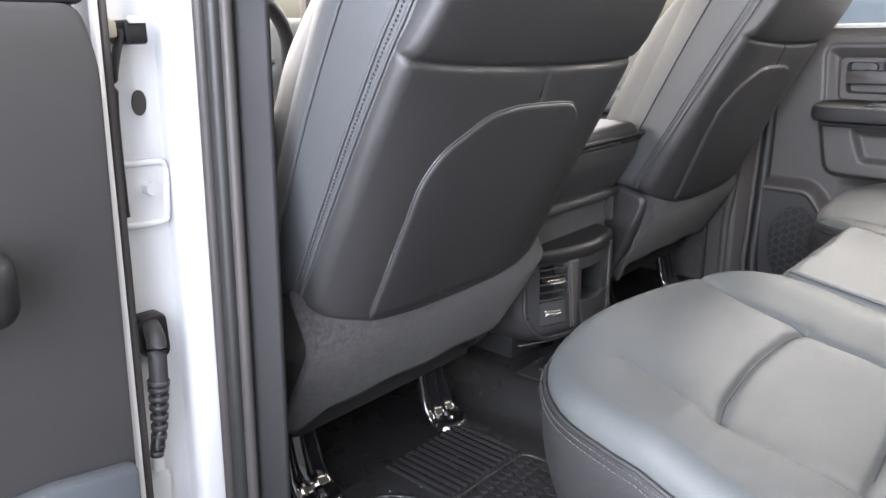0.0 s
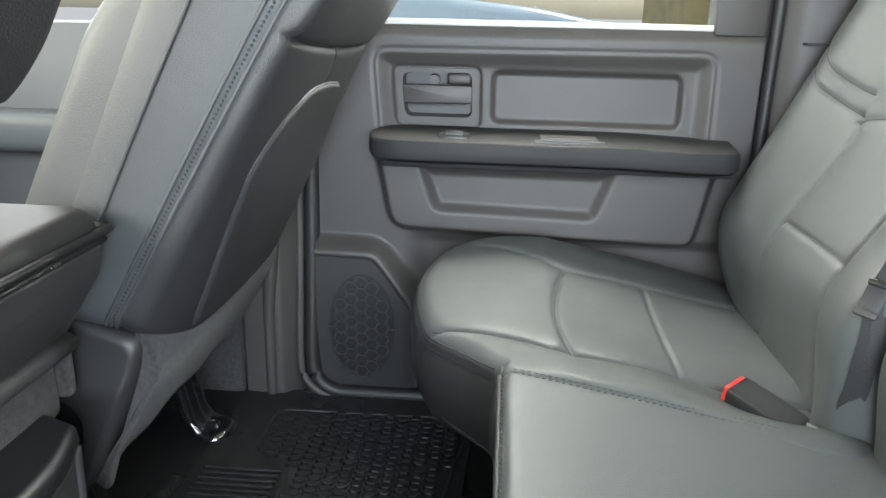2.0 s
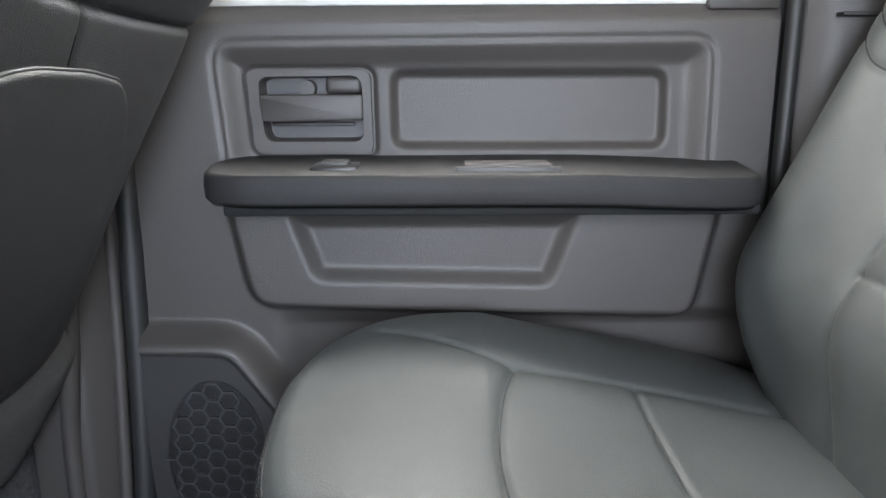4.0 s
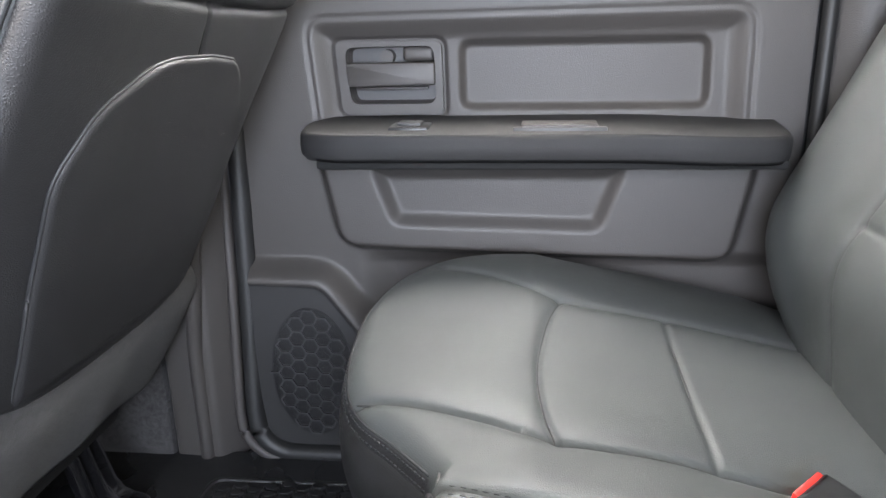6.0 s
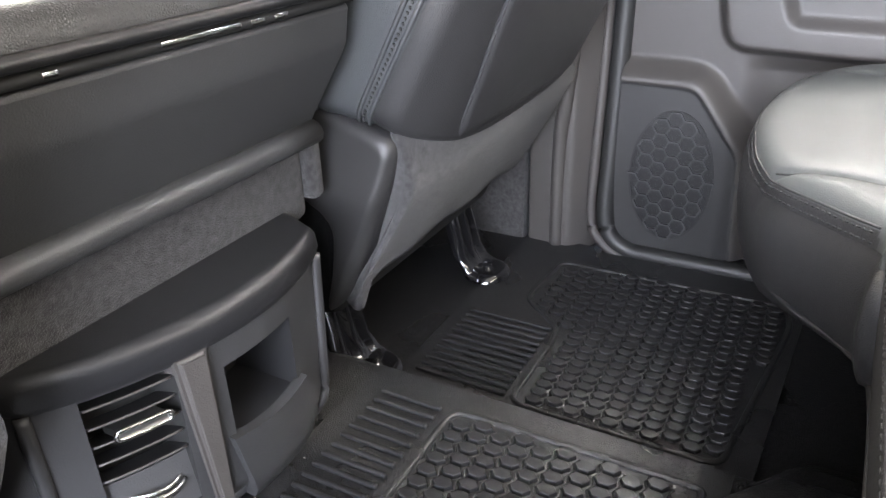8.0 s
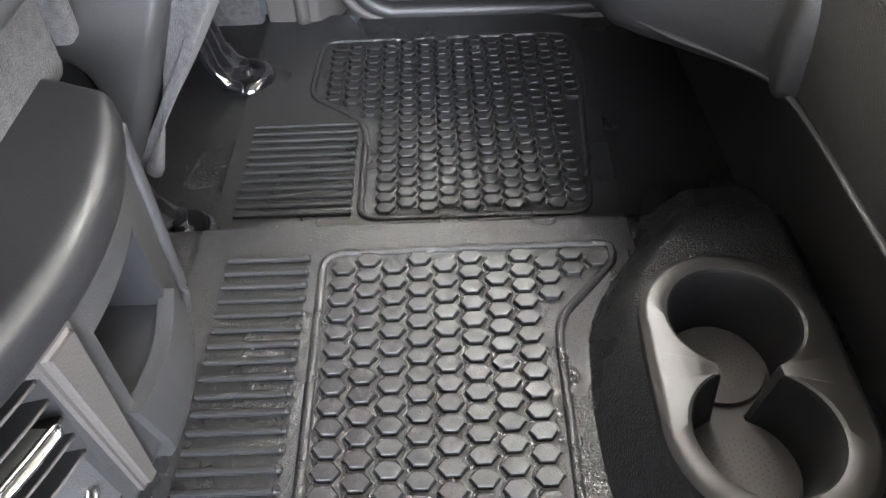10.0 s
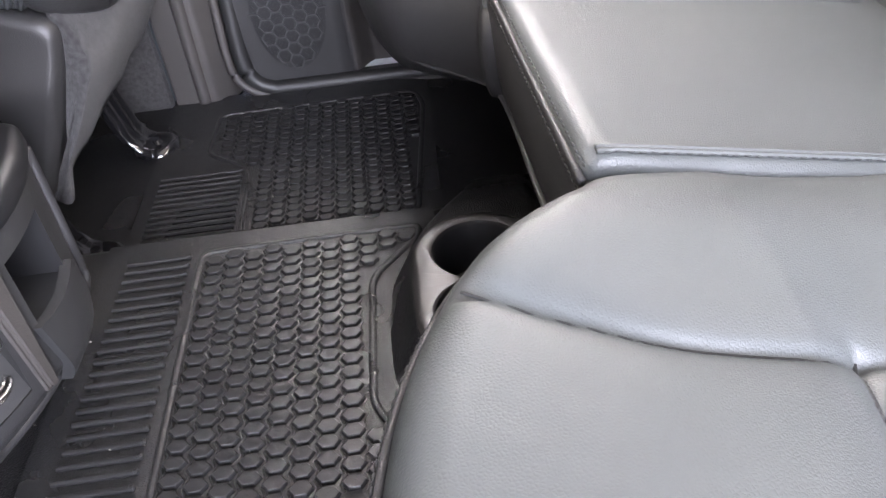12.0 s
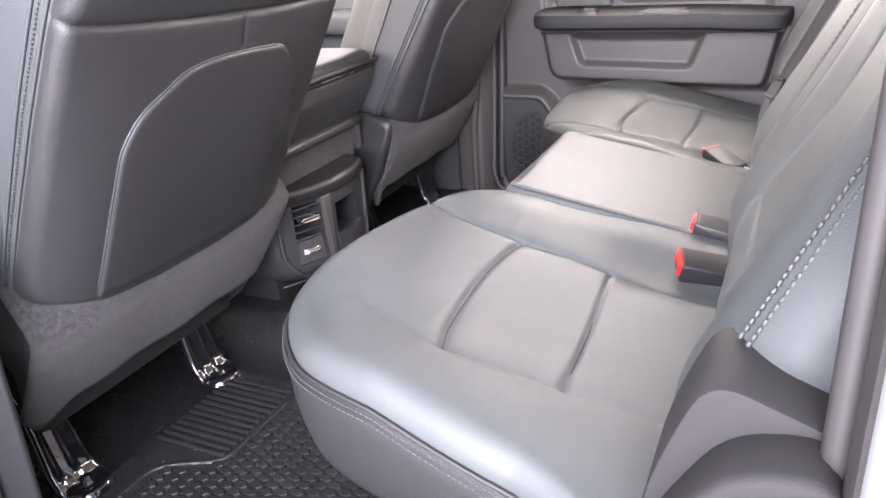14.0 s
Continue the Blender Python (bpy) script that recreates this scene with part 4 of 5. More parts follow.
# ---- belts and buckles ----
def buckle(x, y, z, yaw, pitch, label, tilt=0):
    t = thing("seat_belt_buckle", label, "seat belt buckle", "buckles on the rear bench")
    L, W, H = 0.084, 0.043, 0.029
    body = prism_bm(rounded([(-L, -0.010), (-L + 0.01, -0.013), (-0.002, -H / 2), (-0.002, H / 2), (-L + 0.01, 0.010), (-L, 0.008)], 0.004, 4), "x", -W / 2, W / 2, 0.003, 3)
    part("housing", body, BLACK, t, "black housing", smooth=False)
    bm = box_bm(-W / 2 + 0.003, W / 2 - 0.003, -0.004, 0.0025, 0.001, H / 2 - 0.0015, 0.0015)
    box_bm(-W / 2 + 0.003, -W / 2 + 0.011, -0.004, 0.0025, -0.006, 0.0025, 0.001, bm=bm)
    box_bm(W / 2 - 0.011, W / 2 - 0.003, -0.004, 0.0025, -0.006, 0.0025, 0.001, bm=bm)
    part("release_button", bm, RED, t, "red release button")
    part("slot", box_bm(-W / 2 + 0.011, W / 2 - 0.011, -0.003, 0.0005, -0.0095, 0.0005), UNLIT_BLACK, t)
    part("strap", box_bm(-0.016, 0.016, -L - 0.05, -L + 0.012, -0.004, 0.002, 0.002), WEB, t, "short webbing strap")
    tube("anchor", spline([(-0.013, -L + 0.004, 0.004), (-0.012, -L - 0.02, 0.004), (0.012, -L - 0.02, 0.004), (0.013, -L + 0.004, 0.004)], 4), 0.002, STEEL, t)
    t.matrix_world = pose(x, y, z, pitch, tilt, yaw)
    return t


buckle(-0.125, -0.127, 0.275, 0, 10, "black seat belt buckle with red button on the middle cushion", -4)
buckle(-0.249, -0.125, 0.266, 14, 10, "black seat belt buckle with red button on the driver-side cushion", -17)
buckle(0.284, -0.104, 0.266, -46, 10, "black seat belt buckle lying on the passenger-side cushion", -4)

belt = thing("seat_belt", "black belt webbing in the gap between two backrests", "seat belt")
P = spline([(0.232, -0.04, -0.040), (0.226, 0.012, -0.001), (0.221, 0.040, 0.011), (0.219, 0.073, 0.024), (0.222, 0.101, 0.033), (0.230, 0.124, 0.040), (0.237, 0.148, 0.043), (0.243, 0.20, 0.043), (0.249, 0.28, 0.042), (0.252, 0.40, 0.040), (0.252, 0.5, 0.036)], 8)
V, F = [], []
for i, p in enumerate(P):
    for du, dv, dw in ((0.0, 0.0, 0.0), (-0.006, 0.006, -0.006), (-0.012, 0.010, -0.017), (-0.0130, 0.009, -0.0182), (-0.0072, 0.005, -0.0076), (-0.001, -0.001, -0.0016)):
        V.append((p[0] + du, p[1] + dv, p[2] + dw))
for i in range(len(P) - 1):
    for k in range(6):
        F.append((6 * i + k, 6 * i + (k + 1) % 6, 6 * i + 6 + (k + 1) % 6, 6 * i + 6 + k))
mesh_ob("webbing", V, F, WEB, belt, "black ribbed webbing", False, BACK)
tip = BACK @ pose(0.2275, 0.138, 0.0375, 0, -45, -16)
for nm, bm, ma, lb in (("tongue", box_bm(-0.011, 0.011, -0.018, 0.012, 0.0012, 0.0046, 0.0015), VENT, "dark latch tongue"),
                       ("tongue_grip", box_bm(-0.012, 0.012, 0.010, 0.017, 0.0, 0.0085, 0.003), BLACK, "black grip bar"),
                       ("tongue_grip", box_bm(-0.012, 0.012, -0.024, -0.016, 0.0, 0.0085, 0.003), TRIM, "grey grip bar")):
    part(nm, bm, ma, belt, lb).matrix_world = tip


# ---- front seats ----
SB = Matrix(((1, 0, 0, 0), (0, -0.425, -0.905, 0.575), (0, 0.905, -0.425, 0.28), (0, 0, 0, 1)))


FEET = {-1: ((-0.339, 0.684), (-0.656, 0.675)), 1: ((0.306, 0.69), (0.606, 0.672))}


def front_seat(cx, sx, shift, label):
    """sx: side on which the door is (-1 driver, 1 passenger); shift: how far the back pocket sits off the middle."""
    t = thing("front_seat", label, "car seat", "front seats")
    m = Matrix.Translation((cx, 0, 0)) @ SB
    prof = [(-0.06, -0.006), (-0.15, 0.002), (-0.245, 0.022), (-0.247, 0.15), (-0.245, 0.30), (-0.240, 0.42), (-0.222, 0.56), (-0.16, 0.66), (-0.08, 0.69)]
    far = 0.036 if sx < 0 else 0.018
    outl = rounded(prof + [(-x + far * min(1.0, max(0.0, -x - 0.06) / 0.16) * (1 - 0.5 * float(smooth01(0.40, 0.56, np.array(y)))), y) for x, y in prof[::-1]], 0.025)
    out = spline(outl, 2, closed=True)
    seam = spline([(-0.27, 0.425), (-0.24, 0.414), (-0.13, 0.403), (0.0, 0.395), (0.12, 0.391), (0.30, 0.390)], 6)
    vseam = [(0.034 + shift, 0.394), (0.038 + shift, 0.347)]

    def top(X, Y):
        z = 0.012 - (0.050 - 0.042 * np.clip(Y / 0.43, 0, 1)) * (np.abs(np.where(X > 0, X * 0.245 / (0.245 + far), X)) / 0.245) ** 5 + 0.015 * smooth01(0.36, 0.5, Y)
        z = groove(z, seg_dist(X, Y, seam), 0.004, 0.006)
        z = groove(z, seg_dist(X, Y, vseam), 0.002, 0.0015)
        return z
    pad("backrest", out, (0.0, 0.32), top, LEATHER_DARK, t, "dark leather rear of the backrest", edge=0.016, skirt=((0.006, 0.001), (0.022, -0.002)), nth=420, rings=100, m=m)
    for ln in (seam, vseam):
        tube("seam", [(x, y, float(top(np.array([x]), np.array([y]))[0]) + 0.0002) for x, y in spline(ln, 2) if abs(x) < 0.235 or 0 < x < 0.232 + far], 0.0011, UNLIT_BLACK, t, "thin dark seam", sides=5, m=m)
    # side band and front bolsters
    th, R = polar_outline(out, (0, 0.32), 300)
    rows = []
    vv = 0.32 + R * np.sin(th)
    w0 = -0.056 + 0.100 * np.clip(vv, 0, 0.45) + 0.02 * smooth01(0.45, 0.6, vv)
    w1 = np.full(300, -0.147)
    prof = ((0.0, 0.0), (0.02, 0.002), (0.13, 0.005), (0.30, 0.011), (0.36, 0.011), (0.55, 0.018), (0.8, 0.020), (0.93, 0.014), (1.0, 0.006))
    for f, dr in prof:
        rows.append(np.stack([(R + dr) * np.cos(th), 0.32 + (R + dr) * np.sin(th), w0 + (w1 - w0) * f], 1))
    V = np.concatenate(rows)
    F = [(i * 300 + j, (i + 1) * 300 + j, (i + 1) * 300 + (j + 1) % 300, i * 300 + (j + 1) % 300) for i in range(len(prof) - 1) for j in range(300)]
    mesh_ob("side_band", V, F, LEATHER_MID, t, "leather side of the backrest", True, m)
    for f, dr in ((0.03, 0.004), (0.15, 0.007), (0.62, 0.020)):
        j = [k for k in range(300) if vv[k] > 0.02]
        k0 = j.index(next(k for k in j if (k - 1) % 300 not in j))
        j = j[k0:] + j[:k0]
        line = [((R[k] + dr) * math.cos(th[k]), 0.32 + (R[k] + dr) * math.sin(th[k]), w0[k] + (w1[k] - w0[k]) * f) for k in j]
        tube("piping", line, 0.0024, LEATHER_MID, t, "corded seam", sides=6, m=m)
    line = [((R[k] + 0.0062) * math.cos(th[k]), 0.32 + (R[k] + 0.0062) * math.sin(th[k]), w0[k] + (w1[k] - w0[k]) * 0.09) for k in j]
    stitches("stitching", line, THREAD_DARK, t, 0.0030, 0.0024, 0.0016, (0, 0, 0), "ribbed closure thread", m=m)
    fo = [(x * 1.03, 0.32 + (y - 0.32) * 1.02) for x, y in outl]

    def front(X, Y):
        z = 0.02 + 0.04 * smooth01(0.12, 0.20, np.abs(X)) * (1 - smooth01(0.30, 0.5, Y))
        for s in (-0.14, 0.14):
            z = groove(z, np.abs(X - s - 0.02 * np.sign(s) * Y), 0.003, 0.006)
        return z
    flip = m @ Matrix.Translation((0, 0, -0.147)) @ Matrix.Diagonal((-1, 1, -1, 1))
    pad("front_face", [(-x, y) for x, y in fo], (0.0, 0.32), front, LEATHER_MID, t, "slate leather front of the backrest", edge=0.05, skirt=((0.02, 0.004), (0.05, -0.006)), nth=240, rings=60, m=flip)
    # pocket panel
    s = shift
    if sx < 0:
        pk = [(-0.168, 0.004), (-0.165, 0.15), (-0.159, 0.248), (-0.138, 0.290), (-0.068, 0.335), (-0.015, 0.342), (0.06, 0.340), (0.122, 0.335), (0.152, 0.315), (0.182, 0.25), (0.21, 0.10), (0.21, 0.004)]
    else:
        pk = [(-0.160, 0.004), (-0.184, 0.15), (-0.193, 0.255), (-0.162, 0.311), (-0.100, 0.343), (-0.06, 0.348), (0.02, 0.346), (0.085, 0.338), (0.112, 0.318), (0.160, 0.25), (0.21, 0.10), (0.21, 0.004)]
    pk = rounded(pk, 0.02, 5)

    def pk_top(X, Y):
        return 0.0170 - (0.050 - 0.042 * np.clip(Y / 0.43, 0, 1)) * (np.abs(X) / 0.245) ** 5 + 0.002 * np.exp(-((Y - 0.15) / 0.1) ** 2) - 0.009 * smooth01(0.035, 0.0, Y)
    pad("map_pocket", pk, (0.01 + s * 0.5, 0.15), pk_top, LEATHER_DARK, t, "dark leather pocket panel", edge=0.006, skirt=((0.006, 0.0), (0.012, -0.001)), nth=300, rings=40, m=m)
    edge = [(x, y, float(pk_top(np.array([x]), np.array([y]))[0]) - 0.0045) for x, y in spline(pk, 2, closed=True)]
    k0 = next(k for k in range(len(edge)) if edge[k][1] > 0.012 and edge[k - 1][1] <= 0.012)
    edge = [p for p in edge[k0:] + edge[:k0] if p[1] > 0.012]
    tube("pocket_piping", edge, 0.0017, PIPING, t, "raised piping round the pocket", sides=6, m=m)
    # felt skirt
    bm = bmesh.new()
    nu, nv = 60, 16
    grid = []
    for i in range(nu + 1):
        u = -0.228 + 0.523 * i / nu if sx > 0 else -0.260 + 0.545 * i / nu
        bot = -0.176 - 0.030 * float(smooth01(-0.17, -0.225, np.array(u))) + 0.035 * float(smooth01(0.245, 0.286, np.array(u))) * (sx < 0) + 0.03 * float(smooth01(-0.235, -0.262, np.array(u))) * (sx < 0) - 0.015 * float(smooth01(0.1, 0.28, np.array(u))) * (sx > 0)
        row = []
        for j in range(nv + 1):
            vt = 0.026 + 0.020 * float(smooth01(0.17, 0.24, np.array(abs(u))))
            v = vt + (bot - vt) * j / nv
            w = 0.014 - 0.012 * (u / 0.275) ** 6 + 0.002 * math.sin(u * 37) * j / nv - 0.02 * (j / nv) ** 2
            ul = u if u < 0 else u * 0.245 / (0.245 + far)
            tuck = 0.004 - 0.050 * min(1.0, abs(ul) / 0.245) ** 5 - 0.010 * float(smooth01(0.19, 0.245, np.array(abs(ul))))
            w = tuck + (w - tuck) * float(smooth01(0.0, 0.30, np.array(j / nv)))
            row.append((bm.verts.new((u, v, w)), bm.verts.new((u, v, w - 0.008))))
        grid.append(row)
    if sx > 0:
        first = grid[0]
        for q in (0.3, 0.6, 0.85, 1.0):
            row = []
            for j in range(nv + 1):
                f = j / nv
                a = first[j][0].co
                x = a.x + (-0.226 + 0.016 * math.sin(math.pi * f) - 0.008 * math.sin(math.pi * q) - a.x) * q
                w = a.z + (-0.042 + 0.046 * f - a.z) * q
                row.append((bm.verts.new((x, a.y - 0.012 * q * (1 - f), w)), bm.verts.new((x + 0.008, a.y - 0.012 * q * (1 - f), w))))
            grid.insert(0, row)
        nu += 4
    for i in range(nu):
        for j in range(nv):
            for k in (0, 1):
                q = (grid[i][j][k], grid[i][j + 1][k], grid[i + 1][j + 1][k], grid[i + 1][j][k])
                bm.faces.new(q if k == 0 else q[::-1])
        bm.faces.new((grid[i][nv][0], grid[i][nv][1], grid[i + 1][nv][1], grid[i + 1][nv][0]))
    ob = part("felt_skirt", bm, CARPET, t, "charcoal felt skirt below the backrest", smooth=True)
    ob.matrix_world = m
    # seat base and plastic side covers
    # the base is near-black: shade under the seat is put into its colour
    part("seat_base", box_bm(cx - 0.22, cx + 0.22, 0.70, 1.16, 0.06, 0.24, 0.02), UNLIT_BLACK, t, "seat base, near-black for the shade under the seat")
    pad("seat_cushion", [(cx + x, y) for x, y in rounded([(-0.215, 0.66), (0.215, 0.66), (0.225, 1.1), (0.19, 1.18), (-0.19, 1.18), (-0.225, 1.1)], 0.05)], (cx, 0.9), lambda X, Y: 0.31 + 0.03 * smooth01(0.12, 0.2, np.abs(X - cx)), LEATHER, t, "grey leather seat cushion", edge=0.04, skirt=((0.10, 0.0),), nth=160, rings=30)
    for q in (-1, 1):
        cov = rounded([(0.590, 0.305), (0.602, 0.262), (0.632, 0.19), (0.672, 0.105), (0.71, 0.072), (0.95, 0.075), (0.95, 0.30), (0.70, 0.345)] if q != sx else [(0.600, 0.305), (0.612, 0.262), (0.640, 0.19), (0.672, 0.12), (0.72, 0.09), (0.95, 0.075), (0.95, 0.30), (0.70, 0.345)], 0.03, 6)
        dish = rounded([(0.712, 0.05), (0.684, 0.14), (0.676, 0.205), (0.71, 0.232), (1.2, 0.24), (1.2, 0.06)], 0.03, 6)

        def shell(X, Y):
            return 0.036 - 0.085 * smooth01(-0.004, 0.020, poly_sdf(X, Y, dish)) + 0.006 * np.exp(-((Y - 0.235) / 0.03) ** 2)
        turn = Matrix(((0, 0, q, cx + q * 0.205), (1, 0, 0, 0), (0, 1, 0, 0), (0, 0, 0, 1)))
        pad("side_cover", cov, (0.76, 0.19), shell, COVER, t, "moulded plastic side cover with a dished lower half", edge=0.016, skirt=((0.03, 0.0),), nth=260, rings=60, m=turn)
    # mounting feet: pressed steel channels with a dished bolt flange
    for fx, fy in FEET[sx]:
        foot = thing("mounting_foot", "", "")
        for k in ("label", "category"):
            if k in foot:
                del foot[k]
        foot.parent = t
        foot["label"] = "glossy black pressed steel mounting foot"
        us = [(-0.036, 0.010), (-0.032, -0.004), (-0.026, -0.006), (-0.020, 0.002), (-0.012, 0.003), (-0.006, -0.006), (0.0, -0.007), (0.006, 0.002), (0.014, 0.003), (0.021, -0.005), (0.027, -0.004), (0.032, 0.010)]
        V, F = [], []
        steps = [(0.075, 0.150, 0.82), (0.060, 0.115, 0.86), (0.044, 0.070, 0.92), (0.034, 0.030, 1.0), (0.026, 0.000, 1.06), (0.012, -0.022, 1.12), (-0.004, -0.030, 1.16)]
        for k, (dy, dz, w) in enumerate(steps):
            flat = 1.0 if k < 4 else (0.7, 0.3, 0.05)[k - 4]
            for u, h in us:
                V.append((fx + u * w, fy + dy + h * flat, dz + (0.0 if k < 5 else -h * 0.2)))
        n = len(us)
        for k in range(len(steps) - 1):
            for q in range(n - 1):
                F.append((k * n + q, k * n + q + 1, (k + 1) * n + q + 1, (k + 1) * n + q))
        ch = mesh_ob("channel", V, F, GLOSS_BLACK, foot, "ridged black channel")
        sol = ch.modifiers.new("wall", "SOLIDIFY")
        sol.thickness = 0.003
        prof = [(0.0, 0.006), (0.008, 0.006), (0.010, 0.000), (0.014, -0.001), (0.022, 0.002), (0.030, 0.003), (0.036, 0.0), (0.040, -0.008)]
        V, F = [(fx, fy - 0.004, -0.028 + 0.006)], []
        for r, h in prof[1:]:
            for a in range(28):
                V.append((fx + r * math.cos(a * math.pi / 14), fy - 0.004 + r * 0.95 * math.sin(a * math.pi / 14), -0.028 + h))
        for a in range(28):
            F.append((0, 1 + a, 1 + (a + 1) % 28))
            for k in range(len(prof) - 2):
                F.append((1 + k * 28 + a, 1 + (k + 1) * 28 + a, 1 + (k + 1) * 28 + (a + 1) % 28, 1 + k * 28 + (a + 1) % 28))
        mesh_ob("bolt_flange", V, F, GLOSS_BLACK, foot, "dished flange")
        bm = bmesh.new()
        bmesh.ops.create_cone(bm, cap_ends=True, segments=6, radius1=0.0085, radius2=0.0075, depth=0.010, matrix=pose(fx, fy - 0.004, -0.019))
        bmesh.ops.bevel(bm, geom=list(bm.edges), offset=0.001, segments=2, affect='EDGES')
        part("bolt_head", bm, GLOSS_BLACK, foot, "black hexagonal bolt head")
    # slide rail between the feet
    part("slide_rail", box_bm(cx - 0.20, cx - 0.165, 0.735, 1.15, 0.05, 0.075, 0.004), BLACK, t, "black slide rail")
    part("slide_rail", box_bm(cx + 0.15, cx + 0.185, 0.735, 1.15, 0.05, 0.075, 0.004), BLACK, t, "black slide rail")
    return t


front_seat(-0.462, -1, 0.0, "driver seat in dark leather with rear map pocket")
front_seat(0.478, 1, -0.045, "front passenger seat in dark leather with rear map pocket")

# ---- centre console ----
con = thing("centre_console", "charcoal centre console with padded lid and rear air vents", "console")
lid_out = rounded([(-0.20, 0.588), (0.192, 0.588), (0.196, 0.95), (-0.20, 0.95)], 0.03)
pad("armrest_lid", lid_out, (0.0, 0.77), lambda X, Y: 0.485 + 0.0 * X, LEATHER_DARK, con, "padded lid", edge=0.022, skirt=((0.012, 0.0),), nth=240, rings=40)
tube("lid_lip", [(p[0] * 1.02, 0.77 + (p[1] - 0.77) * 1.02, 0.460) for p in spline(lid_out, 2, closed=True)], 0.006, BLACK, con, closed=True, flat=0.8)
# shade in the gap below the lid, drawn as a near-black rod
tube("lid_slot", [(x, 0.590, 0.450) for x in np.linspace(-0.17, 0.185, 10)], 0.006, UNLIT_BLACK, con, flat=0.7)
part("hinge_knuckle", box_bm(-0.02, 0.05, 0.5835, 0.590, 0.4490, 0.4525, 0.001), CHROME, con, "bright hinge knuckles in the lid gap")
for a, b in ((-0.165, -0.125), (-0.10, -0.09), (0.06, 0.075), (0.085, 0.10)):
    part("hinge_clip", box_bm(a, b, 0.584, 0.590, 0.4485, 0.4520, 0.001), CHROME, con)
body = prism_bm(rounded([(0.592, 0.447), (0.598, 0.41), (0.650, 0.330), (0.655, 0.322), (1.40, 0.322), (1.40, 0.447)], 0.006, 3), "x", -0.195, 0.190, 0.006, 3)
part("body", body, TRIM_DARK, con, "charcoal grained plastic body")
tube("body_edge", [(x, 0.645, 0.328) for x in np.linspace(-0.19, 0.186, 8)], 0.013, TRIM_DARK, con, "rounded lower edge", sides=14, flat=0.9)
part("felt_band", box_bm(-0.185, 0.190, 0.662, 1.3, 0.235, 0.325, 0.012, 3), CARPET, con, "charcoal felt band")
part("pillar_block", box_bm(-0.115, 0.120, 0.70, 1.5, -0.02, 0.30, 0.01), BLACK, con)
part("felt_tab", box_bm(0.186, 0.206, 0.652, 0.70, 0.255, 0.318, 0.007, 3), CARPET, con, "folded felt end")
# rear vent module: convex face
def face_y(x):
    return 0.600 + 2.0 * (x - 0.03) ** 2


MX0, MX1, MZ0, MZ1 = -0.136, 0.140, 0.058, 0.226
VX0, VX1, VZ0, VZ1 = -0.106, -0.045, 0.093, 0.222
UX0, UX1, UZ0, UZ1 = -0.006, 0.075, 0.126, 0.199


def module_face(x, z):
    """The face leans in below and tucks under at its lower edge."""
    return face_y(x) + 0.020 * max(0.0, (0.085 - z) / 0.027) ** 2


def module_side(z):
    """Left and right limit of the face, with a wide lower curve."""
    a = MX0 + 0.075 * (1 - math.sqrt(max(0.0, 1 - (max(0.0, 0.140 - z) / 0.083) ** 2)))
    b = MX1 - 0.020 * (0.226 - z) / 0.168 - 0.045 * (1 - math.sqrt(max(0.0, 1 - (max(0.0, 0.098 - z) / 0.042) ** 2)))
    return a, b


ledge = [(x, face_y(x) - 0.006) for x in np.linspace(-0.140, 0.146, 26)] + [(0.160, 0.66), (0.162, 0.74), (-0.160, 0.74), (-0.154, 0.68)]
pad("vent_ledge", rounded(ledge, 0.012, 3), (0.0, 0.67), lambda X, Y: 0.254 + 0.004 * smooth01(0.62, 0.70, Y), BLACK, con, "black ledge over the vents", edge=0.013, skirt=((0.008, 0.001), (0.016, -0.003)), nth=260, rings=30)
V, F = [], []
xs = np.unique(np.concatenate([np.linspace(MX0, MX1, 64), [VX0, VX1, UX0, UX1]]))
zs = np.unique(np.concatenate([np.linspace(MZ0, MZ1, 48), [VZ0, VZ1, UZ0, UZ1]]))
for x in xs:
    for z in zs:
        a, b = module_side(z)
        xc = min(max(x, a), b)
        V.append((xc, module_face(xc, z), z))
nz = len(zs)
for i in range(len(xs) - 1):
    for j in range(nz - 1):
        xm, zm = (xs[i] + xs[i + 1]) / 2, (zs[j] + zs[j + 1]) / 2
        if (VX0 < xm < VX1 and VZ0 < zm < VZ1) or (UX0 < xm < UX1 and UZ0 < zm < UZ1):
            continue
        F.append((i * nz + j, (i + 1) * nz + j, (i + 1) * nz + j + 1, i * nz + j + 1))
face = mesh_ob("vent_panel", V, F, VENT, con, "charcoal convex vent panel")


def well(name, x0, x1, z0, z1, depth, material, label):
    """A pocket let into the curved face, its mouth flush with it."""
    loop = [(x0 + (x1 - x0) * k / 8, z0) for k in range(9)] + [(x1, z0 + (z1 - z0) * k / 6) for k in range(1, 7)] + [(x1 - (x1 - x0) * k / 8, z1) for k in range(1, 9)] + [(x0, z1 - (z1 - z0) * k / 6) for k in range(1, 6)]
    n = len(loop)
    verts = [(x, module_face(x, z), z) for x, z in loop] + [(x, module_face(x, z) + depth, z) for x, z in loop]
    faces = [(k, (k + 1) % n, n + (k + 1) % n, n + k) for k in range(n)] + [tuple(n + k for k in range(n))]
    return mesh_ob(name, verts, faces, material, face, label, smooth=False)


